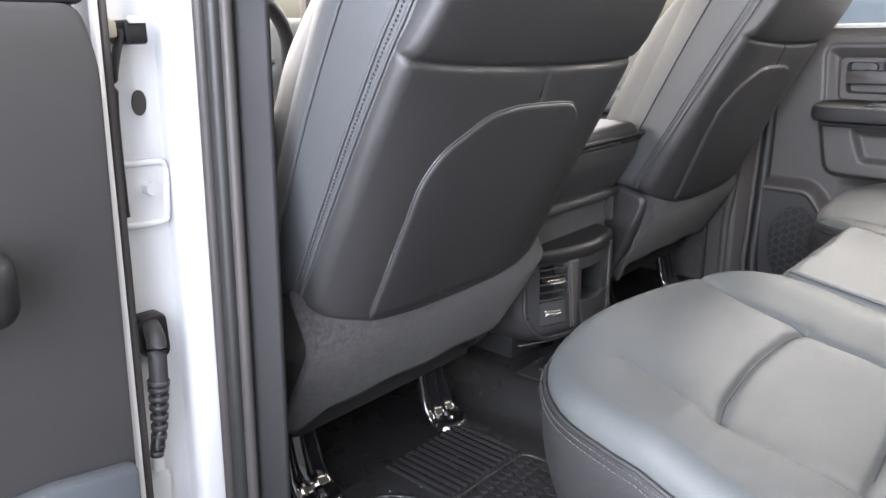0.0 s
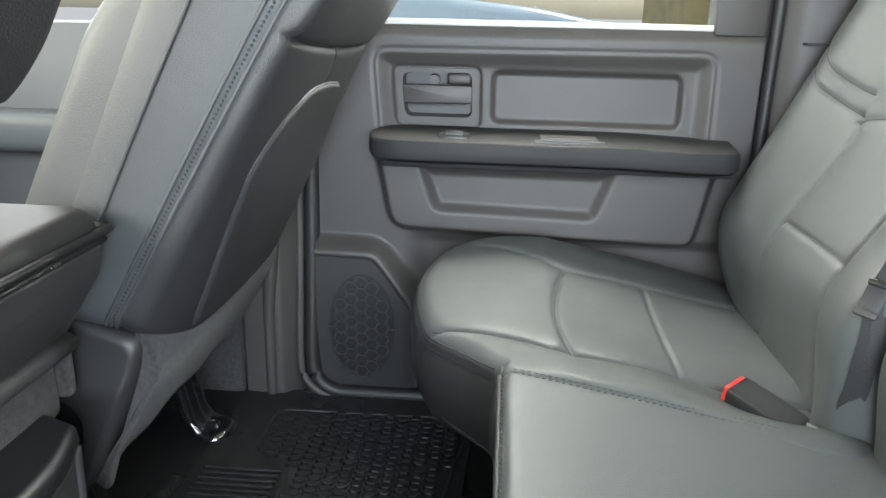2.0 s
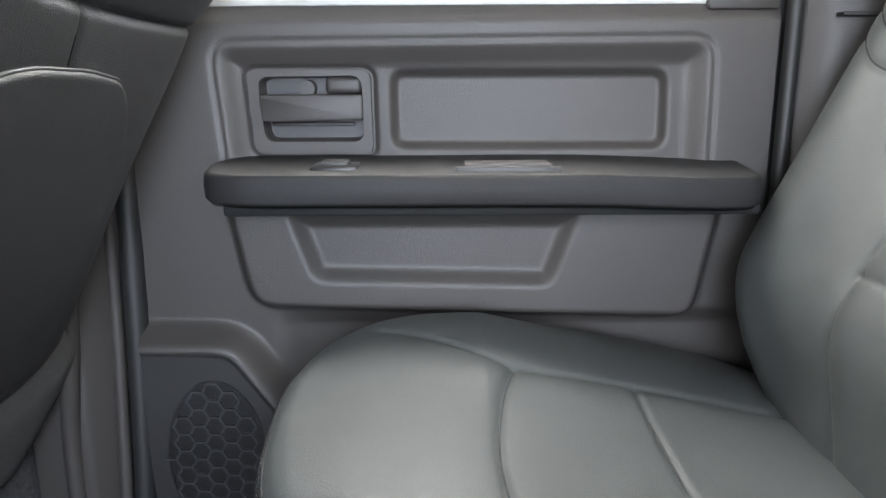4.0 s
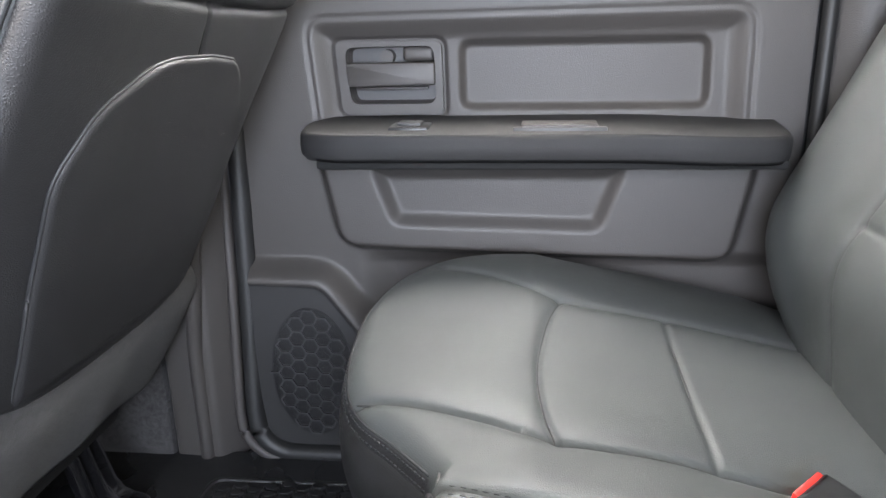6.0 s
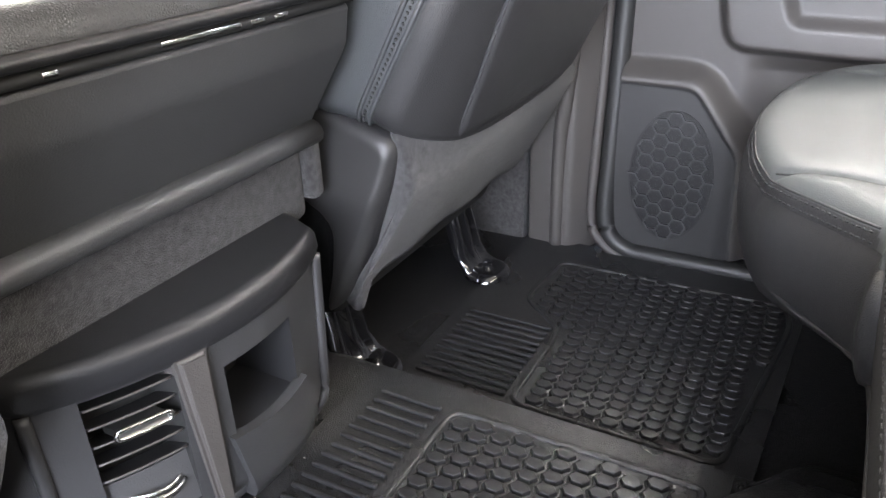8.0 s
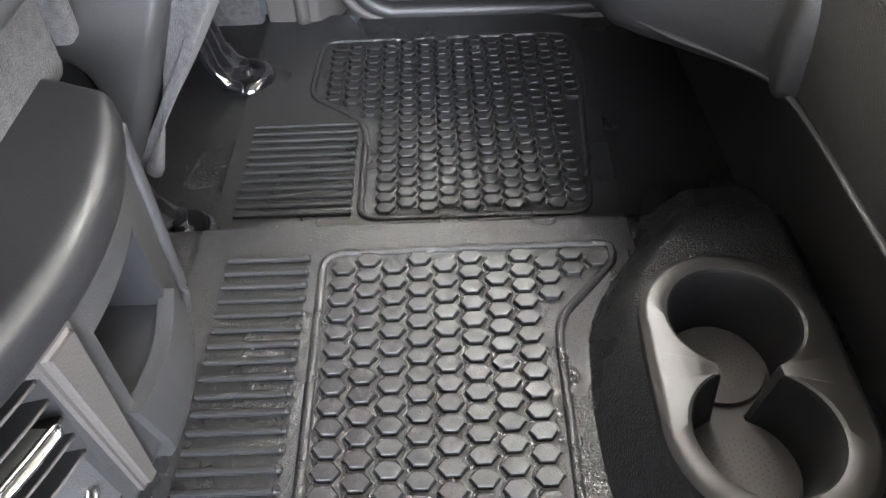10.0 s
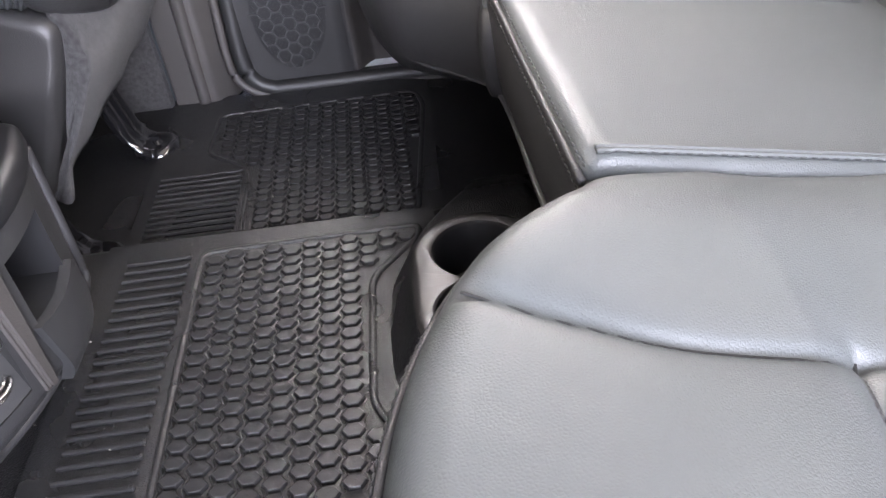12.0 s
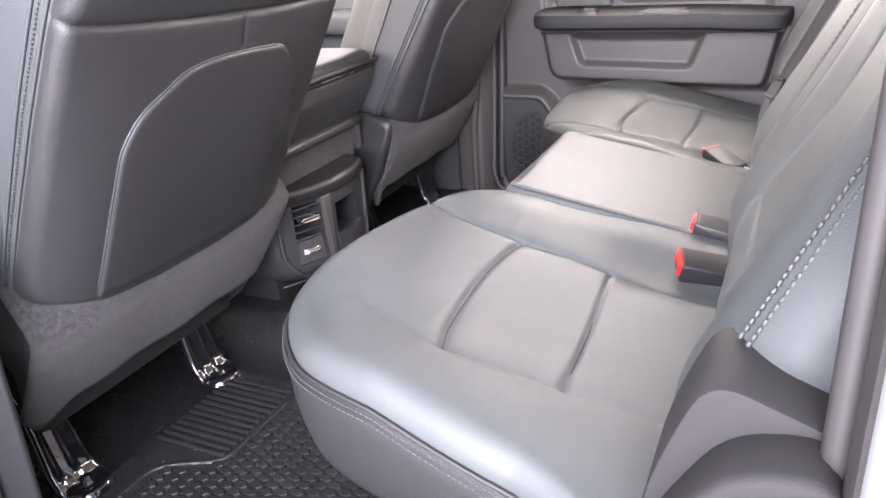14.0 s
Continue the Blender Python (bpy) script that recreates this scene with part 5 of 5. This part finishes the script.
# both cavities get black walls in place of the shade inside them
well("vent_cavity", VX0, VX1, VZ0, VZ1, 0.035, UNLIT_BLACK, "cavity behind the slats, its shade put in as black")
well("tray_cavity", UX0, UX1, UZ0, UZ1, 0.075, BLACK, "open storage tray, black for the shade inside")
for i in range(5):
    z = 0.149 + i * 0.0163
    bm = bmesh.new()
    n = 14
    a = [bm.verts.new((x, module_face(x, z) + 0.002, z)) for x in np.linspace(VX0, VX1, n)]
    b = [bm.verts.new((x, module_face(x, z) + 0.026, z - 0.007)) for x in np.linspace(VX0, VX1, n)]
    c = [bm.verts.new((v.co.x, v.co.y, v.co.z - 0.0022)) for v in a]
    for k in range(n - 1):
        bm.faces.new((a[k], a[k + 1], b[k + 1], b[k]))
        bm.faces.new((c[k], c[k + 1], a[k + 1], a[k]))
        bm.faces.new((b[k], b[k + 1], c[k + 1], c[k]))
    slat = part("slat", bm, BLACK, face)
    # highlight on the slat's front edge, made as a lighter grey rod
    tube("slat_highlight", [(x, module_face(x, z) + 0.0015, z - 0.001) for x in np.linspace(VX0 + 0.002, VX1 - 0.002, 10)], 0.0010, TRIM, slat, sides=6)
# lower plate of the vent with its shutter wheel
bm = bmesh.new()
lo = [bm.verts.new((x, module_face(x, VZ0) + 0.001, VZ0 + 0.001)) for x in np.linspace(VX0, VX1, 12)]
hi = [bm.verts.new((x, module_face(x, 0.140) + 0.007, 0.141)) for x in np.linspace(VX0, VX1, 12)]
bk = [bm.verts.new((v.co.x, v.co.y + 0.02, v.co.z)) for v in hi]
for k in range(11):
    bm.faces.new((lo[k], lo[k + 1], hi[k + 1], hi[k]))
    bm.faces.new((hi[k], hi[k + 1], bk[k + 1], bk[k]))
part("shutter_plate", bm, TRIM_DARK, face, "grey plate below the slats")
for k, (dz, dd, r) in enumerate(((0.0045, 0.0, 0.0016), (0.0, -0.003, 0.0022), (-0.0045, -0.001, 0.0016))):
    arc = [(x, module_face(x, 0.12) - 0.003 + dd + 0.010 * ((x + 0.073) / 0.02) ** 2, 0.118 + dz) for x in np.linspace(-0.093, -0.053, 12)]
    tube("shutter_wheel", arc, r, CHROME, face, "bright knurled shutter wheel", sides=8)
tabc = (-0.0745, 0.1875)
ringp = []
for k in range(28):
    a = 2 * math.pi * k / 28
    x = tabc[0] + 0.0145 * (1 if math.cos(a) > 0 else -1) * (1 if abs(math.cos(a)) > 0.05 else 0) + 0.0042 * math.cos(a)
    ringp.append((x, module_face(x, tabc[1]) - 0.006, tabc[1] + 0.0042 * math.sin(a)))
tab = tube("vane_tab", ringp, 0.0017, CHROME, face, "bright rim of the vane tab", sides=8, closed=True)
bm = box_bm(tabc[0] - 0.017, tabc[0] + 0.017, module_face(tabc[0], tabc[1]) - 0.006, module_face(tabc[0], tabc[1]) + 0.012, tabc[1] - 0.0035, tabc[1] + 0.0035, 0.001)
for v in bm.verts:
    v.co.y += module_face(v.co.x, tabc[1]) - module_face(tabc[0], tabc[1])
part("tab_core", bm, STEEL, tab)
# divider bar
bm = bmesh.new()
bar = [(-0.046, 0.227), (-0.020, 0.227), (-0.018, 0.071), (-0.035, 0.079)]
ring0 = [bm.verts.new((x, module_face(x, z) - 0.008, z)) for x, z in bar]
ring1 = [bm.verts.new((x, module_face(x, z) + 0.01, z)) for x, z in bar]
bm.faces.new(ring0)
for k in range(4):
    bm.faces.new((ring0[k], ring0[(k + 1) % 4], ring1[(k + 1) % 4], ring1[k]))
bmesh.ops.recalc_face_normals(bm, faces=bm.faces)
bmesh.ops.bevel(bm, geom=[e for e in bm.edges if e.verts[0] in ring0 and e.verts[1] in ring0], offset=0.004, segments=3, affect='EDGES')
part("divider_bar", bm, TRIM, face, "grey divider bar")
# curved front of the storage tray
bm = bmesh.new()
cols = []
for k in range(18):
    f = k / 17
    top_x, bot_x = -0.014 + 0.096 * f, 0.002 + 0.098 * f
    top_z = 0.134 - 0.005 * math.sin(math.pi * f)
    bot_z = 0.054 + 0.020 * max(0.0, (f - 0.75) / 0.25) ** 2
    col = [bm.verts.new((top_x, module_face(top_x, top_z) + 0.004, top_z))]
    for v in np.linspace(0, 1, 7):
        x, z = top_x + (bot_x - top_x) * v, top_z + (bot_z - top_z) * v
        col.append(bm.verts.new((x, face_y(x) - 0.007 + 0.010 * max(0.0, v - 0.7) ** 2 / 0.09, z)))
    x, z = bot_x, bot_z
    col.append(bm.verts.new((x, face_y(x) + 0.012, z)))
    cols.append(col)
for a, b in zip(cols, cols[1:]):
    for k in range(len(a) - 1):
        bm.faces.new((a[k], b[k], b[k + 1], a[k + 1]))
for col in (cols[0], cols[-1]):
    w = [bm.verts.new((v.co.x, v.co.y + 0.012, v.co.z)) for v in col[1:-1]]
    for k in range(len(w) - 1):
        bm.faces.new((col[k + 1], col[k + 2], w[k + 1], w[k]))
part("tray_front", bm, VENT, face, "curved tray front")
# rim and shell round the face, apron below
zl = [MZ1 + (MZ0 + 0.0006 - MZ1) * k / 30 for k in range(31)]
left = [(module_side(z)[0], z) for z in zl]
right = [(module_side(z)[1], z) for z in zl[::-1]]
mid = [(x, MZ0 + 0.0006) for x in np.linspace(left[-1][0], right[0][0], 12)[1:-1]]
loop = left + mid + right
P = [(x, module_face(x, z) - 0.002, z) for x, z in loop]
tube("vent_rim", P, 0.0055, VENT, con, "rounded rim of the vent panel", sides=10)
V = list(P)
for grow, dy, dz in ((0.006, 0.010, -0.002), (0.010, 0.030, -0.006), (0.014, 0.075, -0.010), (0.016, 0.12, -0.010)):
    for (x, z), p in zip(loop, P):
        ex, ez = x - 0.0, z - 0.16
        q = math.hypot(ex, ez)
        V.append((x + grow * ex / q, p[1] + dy, z + grow * min(0.0, ez) / q + dz * (z < 0.10)))
n = len(loop)
mesh_ob("vent_shell", V, [(r * n + k, r * n + k + 1, (r + 1) * n + k + 1, (r + 1) * n + k) for r in range(4) for k in range(n - 1)], COVER, con, "charcoal shell round the vents")
tube("module_foot", [(x, face_y(x) + 0.028, 0.046) for x in np.linspace(-0.125, 0.09, 18)], 0.0035, TRIM, con, "pale lower edge", flat=0.5)

# ---- cup holder tray in front of the middle cushion ----
cup = thing("cup_holder_tray", "dark plastic twin cup holder in a grained vinyl mound", "cup holder")
C1, C2, CR, CZ = (0.084, 0.206), (-0.008, 0.212), 0.0465, 0.080
stad = []
for k in range(25):
    a = -math.pi / 2 + math.pi * k / 24
    stad.append((0.080 + 0.066 * math.cos(a), 0.205 + 0.066 * math.sin(a)))
for k in range(25):
    a = math.pi / 2 + math.pi * k / 24
    stad.append((-0.006 + 0.068 * math.cos(a), 0.209 + 0.066 * math.sin(a)))


RIDGE = rounded([(0.42, 0.165), (0.30, 0.182), (0.216, 0.212), (0.153, 0.258), (0.12, 0.275), (0.046, 0.283), (-0.022, 0.282), (-0.063, 0.264), (-0.118, 0.222), (-0.20, 0.20), (-0.36, 0.19),
                 (-0.36, 0.13), (-0.20, 0.138), (-0.135, 0.145), (-0.055, 0.137), (-0.009, 0.129), (0.122, 0.127), (0.222, 0.125), (0.30, 0.118), (0.42, 0.105)], 0.03, 4)


def mound(X, Y):
    """A smooth ridge across the hump that swells round the cup holder and sinks at both ends."""
    d = -poly_sdf(X, Y, RIDGE)
    h = 0.068 * (1 - 0.62 * smooth01(0.17, 0.33, X)) * (1 - 0.55 * smooth01(-0.09, -0.26, X)) * (1 - smooth01(0.28, 0.41, X)) * (1 - smooth01(-0.25, -0.35, X))
    z = floor_z(X, Y) - 0.003 + h * (1 - smooth01(-0.012, 0.036, d))
    inside = smooth01(0.004, 0.007, poly_sdf(X, Y, stad))
    return z - 0.11 * inside


grid_ob("mound", np.linspace(-0.36, 0.42, 280), np.linspace(0.06, 0.335, 120), mound, VINYL, cup, "grained black vinyl mound")
# top plate with a figure-of-eight opening

def eight_sdf(X, Y):
    d = np.minimum(np.hypot(X - C1[0], Y - C1[1]) - CR, np.hypot(X - C2[0], Y - C2[1]) - CR)
    neck = np.maximum(np.abs(X - (C1[0] + C2[0]) / 2) - 0.030, np.abs(Y - 0.209) - 0.020)
    return np.minimum(d, neck)


mid_c = ((C1[0] + C2[0]) / 2, 0.209)
na = 360
th, RO = polar_outline(stad, mid_c, na)
RI = np.zeros(na)
for i, a in enumerate(th):
    rr = np.linspace(0, 0.12, 1200)
    sd = eight_sdf(mid_c[0] + rr * math.cos(a), mid_c[1] + rr * math.sin(a))
    RI[i] = rr[np.argmax(sd > 0)]
rows = []
for kind, off, z in (("o", 0.004, CZ - 0.014), ("o", 0.004, CZ - 0.004), ("o", 0.0, CZ), ("o", -0.003, CZ + 0.001), ("i", 0.006, CZ + 0.001), ("i", 0.002, CZ - 0.0005), ("i", 0.0, CZ - 0.004), ("i", -0.004, CZ - 0.04), ("i", -0.008, CZ - 0.075)):
    r = (RO if kind == "o" else RI) + off
    rows.append(np.stack([mid_c[0] + r * np.cos(th), mid_c[1] + r * np.sin(th), np.full(na, z)], 1))
V = np.concatenate(rows)
F = [(i * na + j, i * na + (j + 1) % na, (i + 1) * na + (j + 1) % na, (i + 1) * na + j) for i in range(len(rows) - 1) for j in range(na)]
ins = mesh_ob("insert", V, F, CUP, cup, "satin dark plastic insert with two round wells")
ins.data.set_sharp_from_angle(angle=radians(28))
# shade down in the wells is put in as black wall faces
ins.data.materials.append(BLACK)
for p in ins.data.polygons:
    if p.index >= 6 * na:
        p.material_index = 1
base = rows[-1].copy()
base[:, 2] = CZ - 0.0622
mesh_ob("well_floor", np.concatenate([base, [[mid_c[0], mid_c[1], CZ - 0.0622]]]), [(j, (j + 1) % na, na) for j in range(na)], CUP_PAD, cup, "rubber floor joining both wells")
for c in (C1, C2):
    bm = bmesh.new()
    bmesh.ops.create_cone(bm, cap_ends=True, segments=40, radius1=0.0375, radius2=0.0365, depth=0.004, matrix=pose(c[0], c[1], CZ - 0.060))
    part("pad", bm, CUP_PAD, cup, "perforated rubber pad")
V, F = [], []
for c in (C1, C2):
    for ring in range(1, 7):
        for k in range(ring * 6):
            a = 2 * math.pi * k / (ring * 6)
            x, y = c[0] + ring * 0.0042 * math.cos(a), c[1] + ring * 0.0042 * math.sin(a)
            o = len(V)
            V += [(x + 0.0007, y, CZ - 0.0576), (x, y + 0.0007, CZ - 0.0576), (x - 0.0007, y, CZ - 0.0576), (x, y - 0.0007, CZ - 0.0576)]
            F.append((o, o + 1, o + 2, o + 3))
tagged(mesh_ob("pad_holes", V, F, UNLIT_BLACK, cup, "small round holes in the pads", smooth=False), kind="stuff")

# ---- rubber floor mats with ribs and raised lugs ----
def lug_mesh(px, py, L=0.0216, W=0.0137, H=0.0054, web=0.0016):
    """One hexagonal lug in its cell of the sheet, parted from it by a narrow groove."""
    bm = bmesh.new()

    def ring(a, b, c, h):
        return [bm.verts.new(p + (h,)) for p in ((0, a), (c, b), (c, -b), (0, -a), (-c, -b), (-c, b))]
    base = ring(L / 2, L / 4, W / 2, 0)
    wall = ring(L / 2 * 0.985, L / 4 * 0.985, W / 2 * 0.98, H * 0.86)
    crown = ring(L / 2 * 0.92, L / 4 * 0.92, W / 2 * 0.89, H)
    moat = ring(L / 2 + 0.0010, L / 4 + 0.0005, W / 2 + 0.0007, 0.0)
    lip = ring(L / 2 + 0.0013, L / 4 + 0.0006, W / 2 + 0.0009, web)
    cell = ring((py * py + px * px / 4) / (2 * py), (py * py - px * px / 4) / (2 * py), px / 2, web)
    for k in range(6):
        j = (k + 1) % 6
        bm.faces.new((base[k], wall[k], wall[j], base[j]))
        bm.faces.new((wall[k], crown[k], crown[j], wall[j]))
        for p, q in ((moat, lip), (lip, cell)):
            bm.faces.new((p[j], q[j], q[k], p[k])).material_index = 1
    bm.faces.new(crown[::-1])
    bm.normal_update()
    up = [f for f in bm.faces if f.normal.z < -0.01]
    bmesh.ops.reverse_faces(bm, faces=up)
    me = bpy.data.meshes.new("lug")
    bm.to_mesh(me)
    bm.free()
    me.materials.append(LUG)
    me.materials.append(RUBBER)
    return me


def rib_mesh(L):
    """A long low rib with rounded shoulders and a small raised toe at its field end."""
    bm = box_bm(-0.0028, 0.0028, 0, L, 0, 0.0050, 0.0018, 2)
    box_bm(-0.0030, 0.0030, -0.001, 0.0045, 0, 0.0060, 0.0014, 1, bm=bm)
    me = bpy.data.meshes.new("rib")
    bm.to_mesh(me)
    bm.free()
    me.materials.append(LUG)
    return me


def floor_mat(name_label, plate, field, ribs, z, start, pitch, flip=1):
    """ribs: first x, last x, y from, y to, step; start: one lug's place; pitch: lug steps across and along."""
    t = thing("floor_mat", name_label, "floor mat", "rubber floor mats")
    pl = [(flip * x, y) for x, y in plate]
    part("mat_base", prism_bm(pl, "z", z - 0.006, z, 0.0), RUBBER, t, "thin black rubber sheet")
    fl = rounded([(flip * x, y) for x, y in field], 0.02, 5)
    tube("field_rim", [(x, y, z) for x, y in fl], 0.0042, RUBBER, t, "raised rim round the lug field", sides=8, closed=True, flat=0.8)
    x0, x1 = min(p[0] for p in fl), max(p[0] for p in fl)
    y0, y1 = min(p[1] for p in fl), max(p[1] for p in fl)
    px, py = pitch
    lug = lug_mesh(px, py)
    sx0, sy0 = flip * start[0], start[1]
    for j in range(int((y0 - sy0) / py) - 1, int((y1 - sy0) / py) + 2):
        for i in range(int((x0 - sx0) / px) - 1, int((x1 - sx0) / px) + 2):
            x, y = sx0 + (i + 0.5 * (j % 2)) * px, sy0 + j * py
            if float(poly_sdf(np.array([x]), np.array([y]), fl)[0]) > 0.0105:
                ob = new("lug", lug)
                ob.location = (x, y, z - 0.0002)
                ob.parent = t
    me = rib_mesh(ribs[3] - ribs[2])
    for x in np.arange(ribs[0], ribs[1], ribs[4]):
        ob = new("rib", me)
        ob.location = (flip * x, ribs[2], z - 0.0002)
        ob.parent = t
    return t


floor_mat("black rubber mat with hexagonal lugs on the centre hump", [(-0.17, 0.645), (-0.17, 0.24), (0.262, 0.24), (0.262, 0.645)],
          [(0.225, 0.526), (0.227, 0.262), (0.205, 0.262), (0.138, 0.322), (-0.050, 0.328), (-0.115, 0.282), (-0.150, 0.288), (-0.150, 0.523)], (-0.136, 0.226, 0.538, 0.614, 0.0161), 0.0145, (0.185, 0.5065), (0.0180, 0.0228))
RIGHT_PLATE = [(0.315, 0.66), (0.30, 0.225), (0.735, 0.205), (0.765, 0.30), (0.765, 0.66)]
RIGHT_FIELD = [(0.324, 0.504), (0.324, 0.258), (0.64, 0.222), (0.695, 0.232), (0.690, 0.572), (0.556, 0.578), (0.528, 0.541), (0.500, 0.510), (0.470, 0.503)]
LEFT_FIELD = [(0.335, 0.503), (0.332, 0.245), (0.69, 0.228), (0.725, 0.26), (0.722, 0.606), (0.592, 0.606), (0.570, 0.582), (0.540, 0.520), (0.520, 0.507)]
floor_mat("black rubber mat with raised lugs in the passenger footwell", RIGHT_PLATE, RIGHT_FIELD, (0.333, 0.500, 0.514, 0.640, 0.0144), -0.036, (0.345, 0.361), (0.0168, 0.0232))
floor_mat("black rubber mat with raised lugs in the driver-side footwell", RIGHT_PLATE, LEFT_FIELD, (0.343, 0.535, 0.515, 0.655, 0.0152), -0.036, (0.588, 0.577), (0.0164, 0.0226), -1)

# crumbs on mats and floor
rng = random.Random(4)
V, F = [], []
for _ in range(90):
    x, y = rng.choice([(rng.uniform(-0.7, -0.2), rng.uniform(0.5, 0.75)), (rng.uniform(-0.15, 0.3), rng.uniform(0.3, 0.65))])
    z = float(floor_z(np.array([x]), np.array([y]))[0]) + 0.0105
    s = rng.uniform(0.0007, 0.0021)
    o = len(V)
    for _k in range(4):
        V.append((x + rng.uniform(-s, s), y + rng.uniform(-s, s), z + rng.uniform(-0.3, 1) * s))
    F += [(o, o + 1, o + 2), (o, o + 1, o + 3), (o, o + 2, o + 3), (o + 1, o + 2, o + 3)]
tagged(mesh_ob("crumbs", V, F, DIRT, None, smooth=False), "pale crumbs scattered over the rubber mats", "crumbs", kind="stuff")

# ---- dashboard ----
dash = thing("dashboard", "slate dashboard with a lit display and knobs", "dashboard")
part("dash_body", prism_bm(rounded([(1.45, 0.30), (1.42, 0.60), (1.50, 0.72), (1.86, 0.70), (1.86, 0.20)], 0.03), "x", -0.80, 0.80, 0.01), PANEL_BLUE, dash)
part("display", box_bm(-0.02, 0.18, 1.412, 1.43, 0.685, 0.80, 0.004), screen, dash, "pale lit display")
part("display_frame", box_bm(-0.04, 0.20, 1.418, 1.45, 0.665, 0.82, 0.01), TRIM, dash)
bm = bmesh.new()
bmesh.ops.create_cone(bm, cap_ends=True, segments=24, radius1=0.02, radius2=0.018, depth=0.03, matrix=pose(0.012, 1.40, 0.682, 90, 0, 0))
part("knob", bm, CHROME, dash, "bright rotary knob")
part("stack", box_bm(-0.06, 0.22, 1.40, 1.48, 0.35, 0.66, 0.01), TRIM_DARK, dash)
sw = thing("steering_column", "black steering column with stalk and wheel", "steering wheel")
tube("wheel_rim", [(-0.44 + 0.185 * math.cos(a), 1.22 - 0.07 * math.sin(a), 0.60 + 0.17 * math.sin(a)) for a in np.linspace(0, 2 * np.pi, 40, endpoint=False)], 0.016, BLACK, sw, closed=True)
tube("column", [(-0.44, 1.22, 0.60), (-0.44, 1.48, 0.52)], 0.05, BLACK, sw)
tube("stalk", [(-0.40, 1.30, 0.58), (-0.25, 1.28, 0.62)], 0.008, BLACK, sw)
# seat belt buckle post beside the driver seat
post = thing("belt_anchor", "black belt anchor with bright bolt beside the pillar", "belt anchor")
part("bracket", box_bm(-0.735, -0.715, 0.66, 0.70, 0.52, 0.60, 0.005), BLACK, post)
part("bolt", box_bm(-0.738, -0.712, 0.672, 0.688, 0.575, 0.59, 0.003), CHROME, post)

# ---- outside ----
grd = part("ground", box_bm(-900, 900, -900, 900, -0.75, -0.70), GROUND)
tagged(grd, "pale concrete yard outside the truck", "ground", kind="structure")


def parked_car():
    c = thing("parked_car", "white parked car beyond the window", "car")
    x0 = 2.6
    part("body", prism_bm(rounded([(-2.4, -0.4), (-2.4, 0.34), (-1.3, 0.50), (-0.30, 0.60), (1.6, 0.58), (2.3, 0.45), (2.3, -0.4)], 0.12), "x", x0, x0 + 1.8, 0.06, 3), PAINT, c, "white painted body")
    part("windscreen", prism_bm(rounded([(-0.34, 0.57), (-0.25, 0.655), (0.066, 0.712), (0.32, 0.738), (1.0, 0.80), (1.7, 0.57)], 0.05), "x", x0 + 0.02, x0 + 1.7, 0.04, 3), CAR_GLASS, c, "blue-grey sloping glass")
    for y in (-1.5, 1.45):
        bm = bmesh.new()
        bmesh.ops.create_cone(bm, cap_ends=True, segments=32, radius1=0.33, radius2=0.33, depth=0.22, matrix=pose(x0 + 0.12, y, -0.37, 0, 90, 0))
        part("wheel", bm, BLACK, c, "black wheel")
    return c


parked_car()
b = thing("building", "ochre building far beyond the yard", "building")
part("wall", box_bm(18, 24, -9.5, -3.9, -0.7, 2.6), OCHRE, b)
part("roof", box_bm(17.8, 24.3, -9.7, -3.8, 2.6, 2.75), TRIM, b)
